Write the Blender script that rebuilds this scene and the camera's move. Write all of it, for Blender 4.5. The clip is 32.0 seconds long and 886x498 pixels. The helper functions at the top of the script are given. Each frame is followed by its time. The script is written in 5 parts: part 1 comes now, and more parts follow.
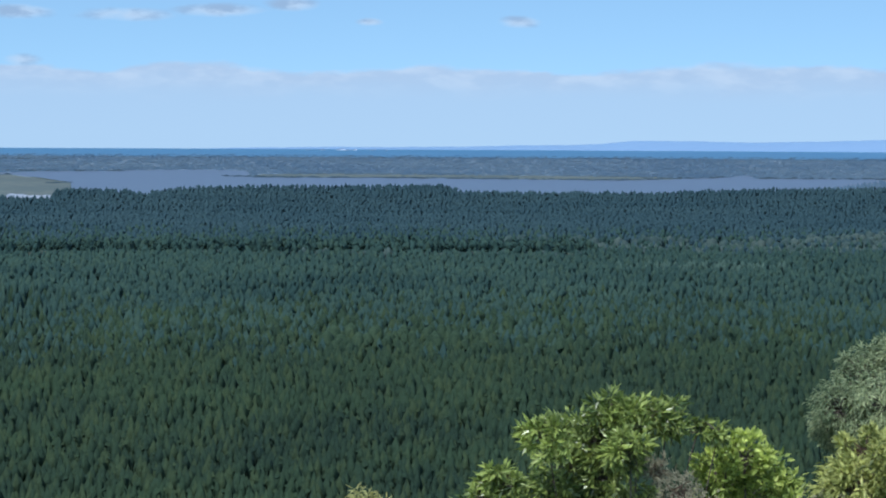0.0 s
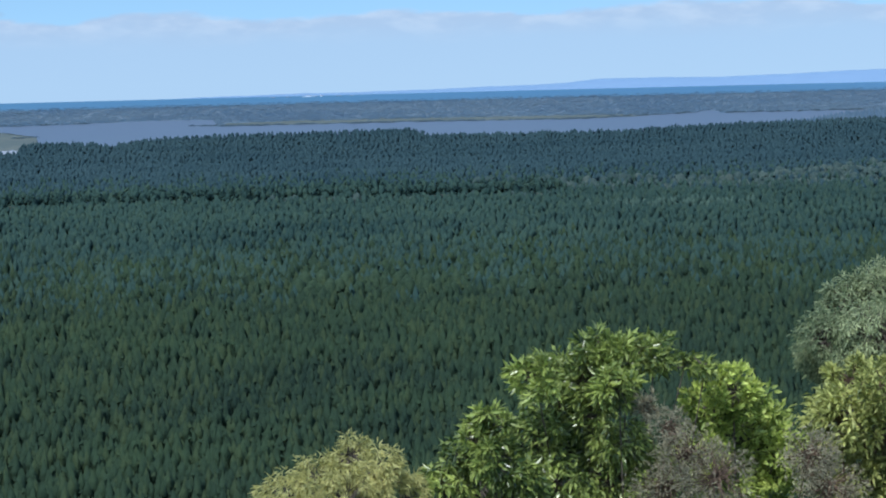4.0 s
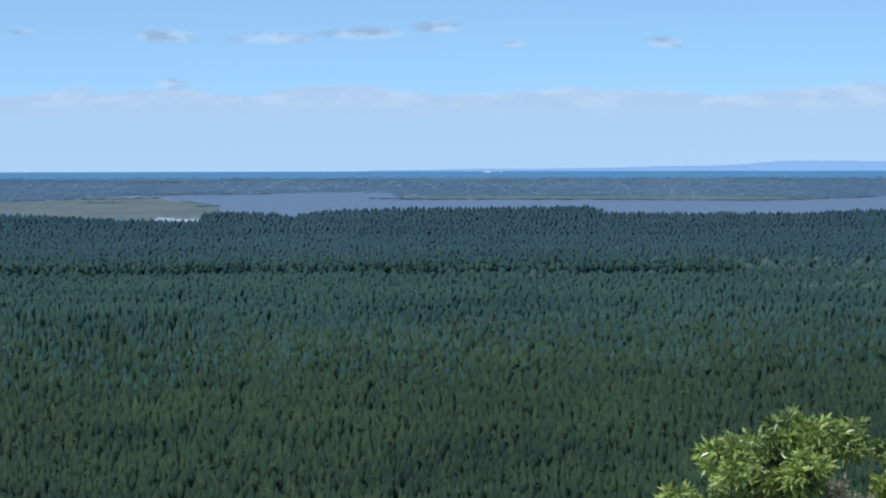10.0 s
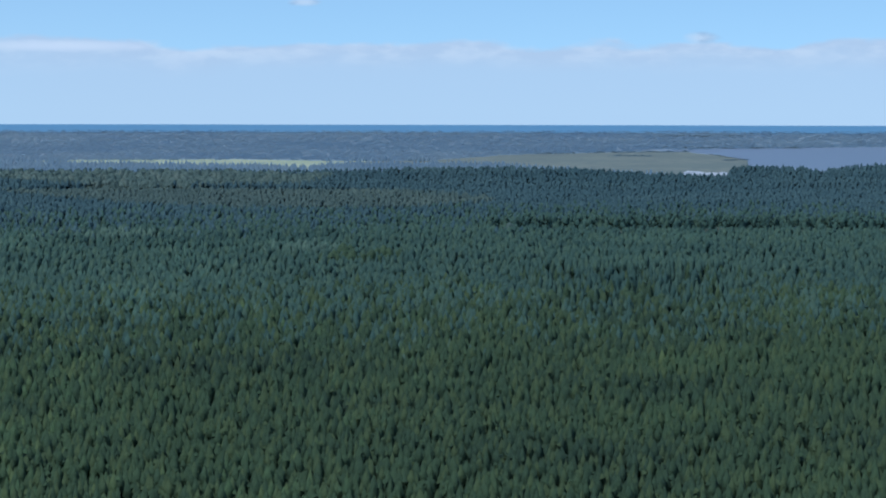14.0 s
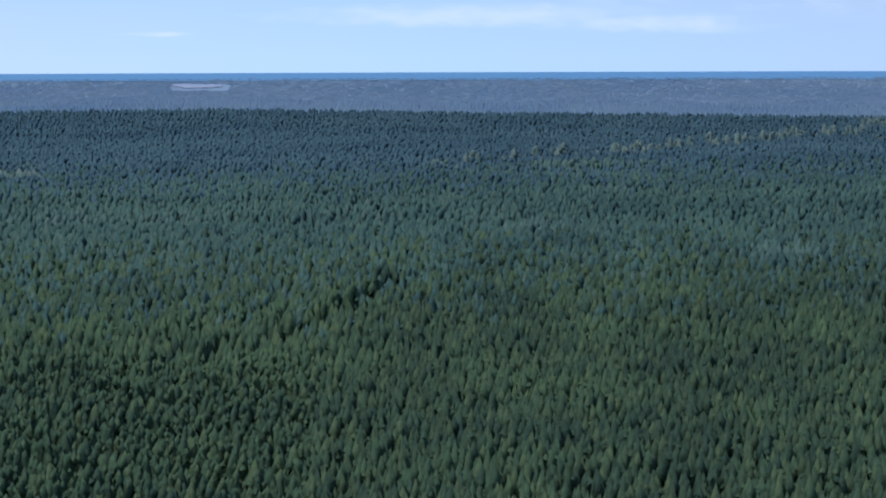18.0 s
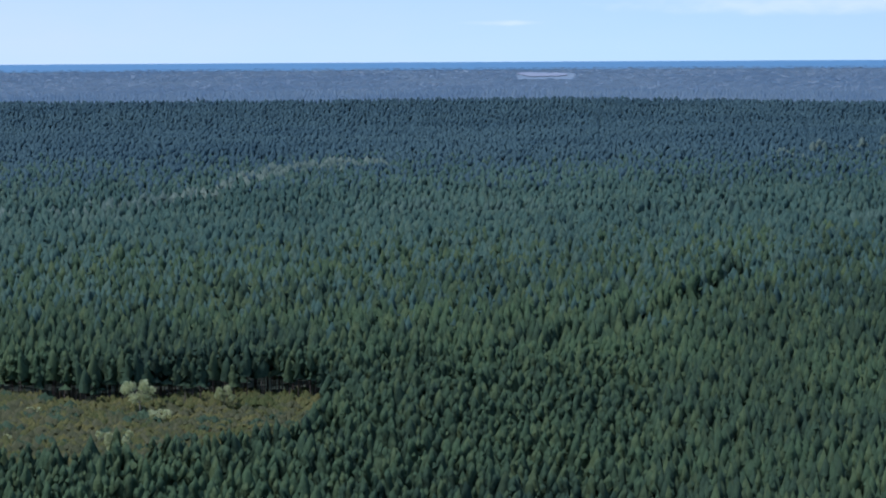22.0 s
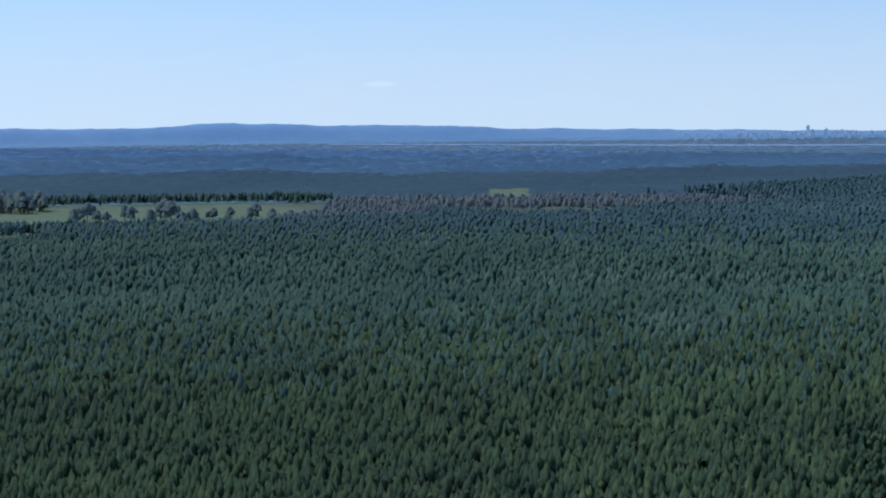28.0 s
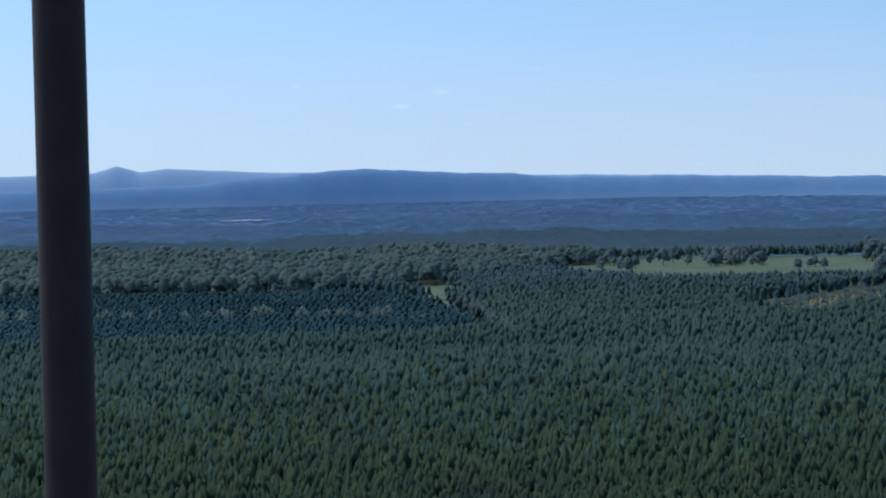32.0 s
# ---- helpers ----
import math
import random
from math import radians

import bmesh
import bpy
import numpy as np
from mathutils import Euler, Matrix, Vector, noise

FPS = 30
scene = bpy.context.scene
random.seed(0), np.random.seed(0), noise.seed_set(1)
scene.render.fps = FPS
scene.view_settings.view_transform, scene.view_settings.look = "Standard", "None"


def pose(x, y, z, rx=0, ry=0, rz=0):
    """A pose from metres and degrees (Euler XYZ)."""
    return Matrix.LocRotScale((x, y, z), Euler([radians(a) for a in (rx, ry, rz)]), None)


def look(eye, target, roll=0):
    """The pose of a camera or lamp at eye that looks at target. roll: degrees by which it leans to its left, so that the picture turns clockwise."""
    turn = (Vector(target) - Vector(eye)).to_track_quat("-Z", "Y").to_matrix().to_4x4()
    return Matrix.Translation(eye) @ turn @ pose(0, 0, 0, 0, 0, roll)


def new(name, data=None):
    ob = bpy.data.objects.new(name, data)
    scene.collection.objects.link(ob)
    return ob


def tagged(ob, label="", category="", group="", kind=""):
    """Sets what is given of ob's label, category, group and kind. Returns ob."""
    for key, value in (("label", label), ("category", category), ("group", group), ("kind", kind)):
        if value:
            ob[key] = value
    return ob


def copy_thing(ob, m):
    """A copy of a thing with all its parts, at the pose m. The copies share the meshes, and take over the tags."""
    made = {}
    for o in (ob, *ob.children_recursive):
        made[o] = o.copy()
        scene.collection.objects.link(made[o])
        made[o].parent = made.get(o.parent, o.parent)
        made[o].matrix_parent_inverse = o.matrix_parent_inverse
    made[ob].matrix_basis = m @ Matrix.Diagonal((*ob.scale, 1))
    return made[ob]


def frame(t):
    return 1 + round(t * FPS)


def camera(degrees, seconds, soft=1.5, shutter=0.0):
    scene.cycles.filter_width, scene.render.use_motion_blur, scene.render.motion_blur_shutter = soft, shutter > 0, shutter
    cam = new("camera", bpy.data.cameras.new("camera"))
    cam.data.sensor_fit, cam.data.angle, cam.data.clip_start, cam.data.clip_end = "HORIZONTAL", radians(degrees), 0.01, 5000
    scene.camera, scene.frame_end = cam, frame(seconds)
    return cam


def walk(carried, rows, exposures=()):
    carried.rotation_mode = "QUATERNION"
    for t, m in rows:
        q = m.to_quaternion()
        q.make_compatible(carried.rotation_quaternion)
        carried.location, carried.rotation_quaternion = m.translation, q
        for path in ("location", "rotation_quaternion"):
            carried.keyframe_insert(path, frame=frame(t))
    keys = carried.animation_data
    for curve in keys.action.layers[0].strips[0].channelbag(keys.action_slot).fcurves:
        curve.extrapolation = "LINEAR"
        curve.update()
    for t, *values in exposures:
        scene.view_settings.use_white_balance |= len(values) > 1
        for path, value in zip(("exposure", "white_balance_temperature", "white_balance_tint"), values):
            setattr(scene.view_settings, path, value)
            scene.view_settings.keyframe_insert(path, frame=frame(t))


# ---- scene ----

# ---------------------------------------------------------------- camera
# seconds, bearing to the left of +Y, tilt, lean (degrees)
ROWS = [
    (0, -0, -2.57, -0.3),
    (0.5, -1.07, -2.28, 0.14),
    (1, -1.15, -3.06, 0.36),
    (1.5, -1.48, -3.67, 0.59),
    (2, -0.09, -3.95, 0.86),
    (2.5, 1.57, -3.92, 0.77),
    (4.5, -2.6, -3.81, 1.17),
    (5, -4.92, -3.15, 0.35),
    (5.5, -5.8, -2.5, -0.01),
    (6, -3.27, -2.4, -0.52),
    (6.5, 1.31, -2.53, 0.03),
    (7, 2.6, -2.53, -0.05),
    (7.5, 3.23, -2.69, -0),
    (8, 3.63, -2.52, 0.14),
    (8.5, 3.64, -2.5, -0.28),
    (9, 3.88, -2.44, -0.06),
    (9.5, 3.7, -2.48, -0.02),
    (10, 3.32, -2.08, 0.12),
    (10.5, 2.53, -1.67, -0.03),
    (11, 2.43, -1.42, -0.3),
    (11.5, 5.86, -1.94, -0.24),
    (12, 9.18, -2.12, -0.15),
    (12.5, 11.25, -2.4, -0.39),
    (13, 12.98, -2.57, -0.02),
    (13.5, 14.02, -2.88, 0.1),
    (15.5, 22.21, -3.41, -0),
    (16, 25.27, -3.2, 0.64),
    (16.5, 28.1, -3.62, 0.39),
    (17, 30.92, -4.41, 0.69),
    (17.5, 33.02, -4.89, 0.27),
    (18, 34.95, -4.33, 0.19),
    (18.5, 36.23, -4.04, -0.23),
    (19, 37.08, -4.24, -0.18),
    (19.5, 37.6, -4.21, -0.14),
    (20, 38.98, -4.06, 0.1),
    (20.5, 40.17, -4.21, 0.15),
    (21, 41.13, -4.45, 0.02),
    (21.5, 42.05, -4.63, 0.16),
    (22, 42.79, -4.56, 0.32),
    (22.5, 45.71, -5.2, 0.24),
    (23, 50.23, -7.19, 0.34),
    (23.5, 50.06, -6.14, 1.02),
    (24, 51.05, -5.47, 1.56),
    (24.5, 53.35, -4.45, 0.64),
    (25, 57.04, -3.96, 0.97),
    (25.5, 59.53, -3.8, 0.48),
    (27.5, 69.71, -3.24, 0.63),
    (28, 71.93, -2.88, 0.68),
    (28.5, 75.4, -2.82, 0.73),
    (29, 79.2, -3.04, 0.84),
    (29.5, 82.25, -3.47, 0.13),
    (30, 85.27, -3.19, -0.25),
    (30.5, 88.05, -3.22, -0.01),
    (31, 89.74, -2.26, 0.3),
    (31.5, 91.02, -1.78, 0.34),
    (32, 93, -1.45, 1.33),
]

EYE = 95.0                                   # eye above the coastal plain


def eye_at(t):
    return -0.22 * min(t / 9.0, 1.0), 0.0, EYE


cam = camera(19.98, 32.0, soft=2.0)
walk(cam, [(t, pose(*eye_at(t), 90 + tilt, 0, az) @ pose(0, 0, 0, 0, 0, -lean)) for t, az, tilt, lean in ROWS],
     exposures=[(0.0, 0.26, 5700, 10), (14.0, 0.26, 5700, 10), (19.0, 0.37, 5680, 20), (22.0, 0.40, 5650, 20), (23.0, 0.59, 5620, 23), (24.0, 0.61, 5600, 21), (25.0, 0.29, 5800, 17), (28.0, 0.26, 5850, 13), (31.0, 0.21, 5800, 12), (32.0, 0.08, 5800, 12)])

# ---------------------------------------------------------------- sky and sun
SUN_AZ, SUN_EL = 148.0, 56.0


class Net:
    """Short hand for a node tree."""

    def __init__(self, tree):
        self.tree = tree

    def link(self, a, b):
        self.tree.links.new(a, b)

    def put(self, socket, v):
        if hasattr(v, "is_output"):
            self.link(v, socket)
        else:
            socket.default_value = v

    def math(self, op, a, b=0.0, c=None, clamp=False):
        n = self.tree.nodes.new("ShaderNodeMath")
        n.operation, n.use_clamp = op, clamp
        self.put(n.inputs[0], a)
        self.put(n.inputs[1], b)
        if c is not None:
            self.put(n.inputs[2], c)
        return n.outputs[0]

    def mix(self, f, a, b):
        n = self.tree.nodes.new("ShaderNodeMix")
        n.data_type = "RGBA"
        self.put(n.inputs[0], f)
        self.put(n.inputs[6], a)
        self.put(n.inputs[7], b)
        return n.outputs[2]

    def step(self, x, lo, hi):
        n = self.tree.nodes.new("ShaderNodeMapRange")
        n.interpolation_type, n.clamp = "SMOOTHSTEP", True
        self.put(n.inputs[0], x)
        self.put(n.inputs[1], lo)
        self.put(n.inputs[2], hi)
        return n.outputs[0]

    def noise(self, vec, scale, detail=3.0, rough=0.55):
        n = self.tree.nodes.new("ShaderNodeTexNoise")
        if vec is not None:
            self.link(vec, n.inputs["Vector"])
        n.inputs["Scale"].default_value = scale
        n.inputs["Detail"].default_value = detail
        n.inputs["Roughness"].default_value = rough
        return n.outputs[0]

    def xyz(self, x, y, z=0.0):
        n = self.tree.nodes.new("ShaderNodeCombineXYZ")
        for s, v in zip(n.inputs, (x, y, z)):
            self.put(s, v)
        return n.outputs[0]


world = bpy.data.worlds.new("sky")
scene.world = world
world.use_nodes = True
wt = world.node_tree
wt.nodes.clear()
W = Net(wt)
sky = wt.nodes.new("ShaderNodeTexSky")
sky.sky_type, sky.sun_disc = "NISHITA", False
sky.sun_elevation, sky.sun_rotation = radians(SUN_EL), radians(-SUN_AZ)
sky.altitude, sky.air_density, sky.dust_density, sky.ozone_density = 100, 1.0, 1.6, 2.5
tc = wt.nodes.new("ShaderNodeTexCoord")
sep = wt.nodes.new("ShaderNodeSeparateXYZ")
W.link(tc.outputs["Generated"], sep.inputs[0])
dx, dy, dz = sep.outputs
# a clear, dry sky: blue down to the horizon
W.link(W.xyz(dx, dy, W.math("ADD", W.math("MULTIPLY", W.math("MAXIMUM", dz, 0.0), 1.6), 0.15)), sky.inputs[0])
AZ = W.math("MULTIPLY", W.math("ARCTAN2", W.math("MULTIPLY", dx, -1.0), dy), 57.29578)
EL = W.math("MULTIPLY", W.math("ARCSINE", dz), 57.29578)
flat = W.xyz(W.math("MULTIPLY", AZ, 0.30), W.math("MULTIPLY", EL, 0.8))
n1 = W.noise(flat, 1.2, 5.0, 0.55)
n2 = W.noise(W.xyz(W.math("MULTIPLY", AZ, 0.7), W.math("MULTIPLY", EL, 1.9), 4.0), 1.5, 4.0, 0.5)
# the long cloud bank over the sea, thinning out towards the north
top = W.math("ADD", 1.05, W.math("MULTIPLY", n1, 0.9))
bank = W.math("SUBTRACT", 1.0, W.step(W.math("SUBTRACT", EL, top), -0.06, 0.10))
bank = W.math("MULTIPLY", bank, W.step(AZ, 40.0, 22.0))
bank = W.math("MULTIPLY", bank, W.step(AZ, -40.0, -11.0))
depth = W.step(W.math("SUBTRACT", top, EL), 0.75, 0.0)
bank_f = W.math("MULTIPLY", bank, W.math("ADD", 0.70, W.math("MULTIPLY", depth, 0.25)))
# small clouds: bearing, height, half width, half height
PUFFS = [(9.57, 2.75, 0.75, 0.16), (7.14, 2.70, 1.0, 0.15), (5.09, 2.81, 1.0, 0.15), (3.42, 2.96, 0.55, 0.15),
         (1.69, 2.58, 0.3, 0.09), (-1.72, 2.59, 0.45, 0.13), (9.51, 1.67, 0.4, 0.12), (18.28, 2.95, 0.8, 0.15),
         (18.47, 2.46, 0.35, 0.09), (-11.98, 2.29, 0.45, 0.14), (-14.33, 2.35, 0.5, 0.1), (-10.35, 1.60, 0.4, 0.1),
         (-11.88, 1.53, 0.35, 0.08), (16.75, 2.96, 0.45, 0.1), (12.78, 2.84, 0.3, 0.07)]
WISPS = [(73.35, 0.88, 0.35, 0.07), (96.25, 2.32, 0.15, 0.05), (92.97, 2.12, 0.22, 0.07), (93.86, 1.82, 0.22, 0.07), (90.80, 2.61, 0.2, 0.05),
         (34.3, 0.98, 4.2, 0.26), (30.2, 0.78, 2.6, 0.22), (41.4, 0.57, 0.8, 0.06), (24.0, 1.45, 2.0, 0.12)]
wob = W.math("SUBTRACT", n2, 0.5)


def puffs(rows, soft):
    best = None
    for pa, pe, pw, ph in rows:
        a = W.math("DIVIDE", W.math("SUBTRACT", AZ, pa), pw)
        b = W.math("DIVIDE", W.math("SUBTRACT", EL, pe), ph)
        d = W.math("ADD", W.math("ADD", W.math("MULTIPLY", a, a), W.math("MULTIPLY", b, b)), W.math("MULTIPLY", wob, 3.0))
        one = W.step(d, 1.6, soft)
        best = one if best is None else W.math("MAXIMUM", best, one)
    return best


puff, wisp = puffs(PUFFS, -0.2), puffs(WISPS, -1.0)
bank_tone = W.mix(W.math("MULTIPLY", depth, W.step(n2, 0.40, 0.68)), (2.62, 3.30, 4.1, 1), (3.2, 3.78, 4.4, 1))
puff_tone = W.mix(W.step(n2, 0.42, 0.6), (1.95, 2.65, 3.5, 1), (3.15, 3.8, 4.45, 1))
bg = wt.nodes.new("ShaderNodeBackground")
hue = wt.nodes.new("ShaderNodeMix")
hue.data_type, hue.blend_type = "RGBA", "MULTIPLY"
hue.inputs[0].default_value = 1.0
W.link(sky.outputs[0], hue.inputs[6])
hue.inputs[7].default_value = (1.0, 1.07, 0.965, 1)
# a thin high veil whitens the northern sky
veil = W.math("MULTIPLY", W.step(AZ, 16.0, 64.0), W.math("MULTIPLY", W.step(EL, 4.5, 0.0), W.math("ADD", 0.42, W.math("MULTIPLY", n1, 0.3))))
overcast = W.mix(bank_f, W.mix(veil, hue.outputs[2], (3.8, 4.03, 4.33, 1)), bank_tone)
overcast = W.mix(W.math("MULTIPLY", wisp, 0.42), overcast, (4.9, 5.1, 5.5, 1))
W.link(W.mix(W.math("MULTIPLY", puff, 0.95), overcast, puff_tone), bg.inputs[0])
bg.inputs[1].default_value = 0.15
wout = wt.nodes.new("ShaderNodeOutputWorld")
W.link(bg.outputs[0], wout.inputs[0])

sun = new("sun", bpy.data.lights.new("sun", "SUN"))
sun.data.energy, sun.data.angle, sun.data.color = 2.6, radians(0.53), (1.0, 0.95, 0.87)
a, e = radians(SUN_AZ), radians(SUN_EL)
sun.matrix_world = look(Vector((-math.sin(a) * math.cos(e), math.cos(a) * math.cos(e), math.sin(e))) * 400, (0, 0, 0))


# ---------------------------------------------------------------- materials
def material(name, rough=0.8, spec=0.3):
    m = bpy.data.materials.new(name)
    m.use_nodes = True
    net = Net(m.node_tree)
    b = m.node_tree.nodes["Principled BSDF"]
    b.inputs["Roughness"].default_value = rough
    b.inputs["Specular IOR Level"].default_value = spec
    return m, net, b


def rgb(c):
    return (c[0], c[1], c[2], 1.0)


def place_vec(net):
    return net.tree.nodes.new("ShaderNodeNewGeometry").outputs["Position"]


def foliage(name, dark, light, grain=0.6, tint=True, rough=0.75, spec=0.25, patch=0.012, through_light=0.4, bands=1.4, speckle=1.0, odd=None, relief=0.0):
    """Leaf masses: a tone for each plant, patches of stands, fine grain."""
    m, net, b = material(name, rough, spec)
    pos = place_vec(net)
    fine = net.noise(pos, grain, 3.0)
    big = net.noise(pos, patch, 2.0)
    if tint:
        at = net.tree.nodes.new("ShaderNodeAttribute")
        at.attribute_name = "tint"
        t = at.outputs["Fac"]
    else:
        t = net.tree.nodes.new("ShaderNodeNewGeometry").outputs["Random Per Island"]
    share = 0.3 if tint else 0.5
    f = net.math("ADD", net.math("MULTIPLY_ADD", t, share, 0.25 - share / 2), net.math("MULTIPLY", net.math("SUBTRACT", fine, 0.5), speckle))
    f = net.math("ADD", f, net.math("MULTIPLY", net.math("SUBTRACT", big, 0.42), bands), clamp=True)
    tone = net.mix(f, rgb(dark), rgb(light))
    if relief > 0:
        bump = net.tree.nodes.new("ShaderNodeBump")
        bump.inputs["Strength"].default_value, bump.inputs["Distance"].default_value = relief, 0.5
        net.link(net.noise(pos, 1.6, 4.0, 0.65), bump.inputs["Height"])
        net.link(bump.outputs[0], b.inputs["Normal"])
    if odd:
        tone = net.mix(net.math("MULTIPLY", net.step(t, 0.75, 1.1), 0.5), tone, rgb(odd))
    net.link(tone, b.inputs["Base Color"])
    if through_light > 0:
        tl = net.tree.nodes.new("ShaderNodeBsdfTranslucent")
        net.link(tone, tl.inputs[0])
        mx = net.tree.nodes.new("ShaderNodeMixShader")
        mx.inputs[0].default_value = through_light
        net.link(b.outputs[0], mx.inputs[1])
        net.link(tl.outputs[0], mx.inputs[2])
        net.link(mx.outputs[0], net.tree.nodes["Material Output"].inputs[0])
    return m


def soil(name, c1, c2, c3, s1=0.05, s2=0.6):
    m, net, b = material(name, 0.95, 0.1)
    pos = place_vec(net)
    f1 = net.step(net.noise(pos, s1, 4.0), 0.35, 0.65)
    f2 = net.step(net.noise(pos, s2, 4.0), 0.4, 0.7)
    net.link(net.mix(f2, net.mix(f1, rgb(c1), rgb(c2)), rgb(c3)), b.inputs["Base Color"])
    return m


def plain(name, c1, c2, rough=0.7, scale=6.0, spec=0.3, metal=0.0):
    m, net, b = material(name, rough, spec)
    b.inputs["Metallic"].default_value = metal
    net.link(net.mix(net.step(net.noise(place_vec(net), scale, 4.0), 0.35, 0.7), rgb(c1), rgb(c2)), b.inputs["Base Color"])
    return m


def water(name, c, rough, wave, scale):
    m, net, b = material(name, rough, 0.5)
    pos = place_vec(net)
    b.inputs["Base Color"].default_value = rgb(c)
    bump = net.tree.nodes.new("ShaderNodeBump")
    bump.inputs["Strength"].default_value = wave
    net.link(net.noise(pos, scale, 3.0), bump.inputs["Height"])
    net.link(bump.outputs[0], b.inputs["Normal"])
    return m


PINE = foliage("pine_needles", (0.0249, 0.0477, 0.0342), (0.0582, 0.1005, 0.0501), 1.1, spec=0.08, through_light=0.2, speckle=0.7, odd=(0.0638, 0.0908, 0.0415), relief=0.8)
# distance haze put into the base colour, in two steps of blue
PINE_HAZE = foliage("hazed_pine_needles", (0.0288, 0.0634, 0.0589), (0.0655, 0.1203, 0.0915), 0.8, spec=0.1, patch=0.006, through_light=0.2, speckle=0.7, odd=(0.0605, 0.0993, 0.0653), relief=0.6)
PINE_HAZE_FAR = foliage("far_hazed_pine_needles", (0.0322, 0.0691, 0.0842), (0.0617, 0.1106, 0.1212), 0.2, spec=0.1, patch=0.004, through_light=0.2, speckle=0.7)
# brighter copies of the same pine for the lighter, hazier northern bearings
PINE_LIT = foliage("lit_pine_needles", (0.0301, 0.0574, 0.0391), (0.0798, 0.1363, 0.0617), 1.1, spec=0.08, through_light=0.2, speckle=0.7, odd=(0.0873, 0.1176, 0.0510), relief=0.8)
PINE_LIT_HAZE = foliage("lit_hazed_pine_needles", (0.0351, 0.0772, 0.0660), (0.0826, 0.1486, 0.1113), 0.8, spec=0.1, patch=0.006, through_light=0.2, speckle=0.7, odd=(0.0770, 0.1153, 0.0771), relief=0.6)
PINE_LIT_HAZE_FAR = foliage("lit_far_hazed_pine_needles", (0.0371, 0.0769, 0.0956), (0.0707, 0.1267, 0.1339), 0.2, spec=0.1, patch=0.004, through_light=0.2, speckle=0.7)
YOUNG = foliage("young_pine_needles", (0.0170, 0.0576, 0.0694), (0.0373, 0.0880, 0.0931), 0.6, spec=0.06, through_light=0.15)
# olive grey lightened and blued for haze, as most eucalypts stand far off
EUCALYPT = foliage("hazed_eucalypt_leaves", (0.0515, 0.0869, 0.0829), (0.1086, 0.1548, 0.1366), 0.3, spec=0.1, through_light=0.25, speckle=1.8, odd=(0.1141, 0.1484, 0.1254))
BROWN = foliage("browned_needles", (0.0419, 0.0722, 0.0718), (0.0808, 0.1178, 0.1048), 0.5, spec=0.1, speckle=1.6, through_light=0.15)
# blue of the distance haze mixed into the island's grey-brown colours
HEATH = foliage("hazed_paperbark_leaves", (0.1832, 0.2941, 0.4034), (0.2951, 0.3917, 0.4560), 0.03, patch=0.0035, bands=1.4, through_light=0.65)
HEATH_GROUND = soil("hazed_heath_ground", (0.1444, 0.2073, 0.2711), (0.2073, 0.2588, 0.2967), (0.1696, 0.2294, 0.2825), 0.004, 0.03)
# haze painted into the far needles, bluer and paler band by band
FAR = foliage("hazed_distant_needles", (0.0879, 0.1615, 0.2211), (0.1513, 0.2404, 0.2980), 0.04, spec=0.06, patch=0.0028, bands=1.0, through_light=0.65, speckle=0.3)
FAR_HAZED = foliage("hazed_blue_distant_needles", (0.1140, 0.2254, 0.3592), (0.1953, 0.3229, 0.4652), 0.04, spec=0.06, patch=0.0024, bands=1.0, through_light=0.65, speckle=0.3)
FAR_HAZIER = foliage("hazed_pale_distant_needles", (0.1329, 0.2554, 0.4285), (0.2066, 0.3326, 0.5258), 0.03, spec=0.06, patch=0.002, bands=1.0, through_light=0.65, speckle=0.3)
# floors tinted blue to go with the haze painted on the needles
FAR_GROUND = soil("hazed_forest_floor", (0.0678, 0.1341, 0.1853), (0.0981, 0.1759, 0.2308), (0.0821, 0.1549, 0.2105), 0.004, 0.03)
FAR_HAZED_GROUND = soil("hazed_blue_forest_floor", (0.0899, 0.1855, 0.3102), (0.1256, 0.2380, 0.3679), (0.1086, 0.2125, 0.3381), 0.004, 0.03)
FAR_HAZIER_GROUND = soil("hazed_pale_forest_floor", (0.0823, 0.1693, 0.2928), (0.1086, 0.2018, 0.3348), (0.0974, 0.1873, 0.3137), 0.004, 0.03)
PALE_GUM = foliage("pale_gum_leaves", (0.0713, 0.1189, 0.1049), (0.1909, 0.2405, 0.1884), 0.6, spec=0.1, speckle=1.6, through_light=0.3)
# lighter needles that paint patches of light on the forest
PINE_LIT_PATCH = foliage("lit_patch_needles", (0.0451, 0.0848, 0.0702), (0.0990, 0.1583, 0.1228), 1.0, spec=0.1, patch=0.02, through_light=0.2, speckle=1.0)
# grey-brown of the wood itself, with bluish haze painted over it
HAZED_GREY_WOOD = foliage("hazed_grey_brown_leaves", (0.0917, 0.1228, 0.1427), (0.1769, 0.1935, 0.1925), 0.3, spec=0.08, through_light=0.3, speckle=1.6)
MANGROVE = foliage("mangrove_leaves", (0.0714, 0.1213, 0.1570), (0.1213, 0.1713, 0.1927), 0.3, spec=0.08, through_light=0.4)
OLIVE = foliage("olive_hardwood_leaves", (0.026, 0.050, 0.029), (0.060, 0.098, 0.054), 0.9, spec=0.1, speckle=1.6, through_light=0.15)
CLUMP_GUM = foliage("white_gum_leaves", (0.2427, 0.2854, 0.1284), (0.8278, 0.8564, 0.5139), 0.8, False, spec=0.15)
SCRUB = foliage("scrub_leaves", (0.0878, 0.1155, 0.0430), (0.1918, 0.1820, 0.0707), 1.0, patch=0.05, spec=0.08, through_light=0.5, bands=2.0, speckle=1.6)
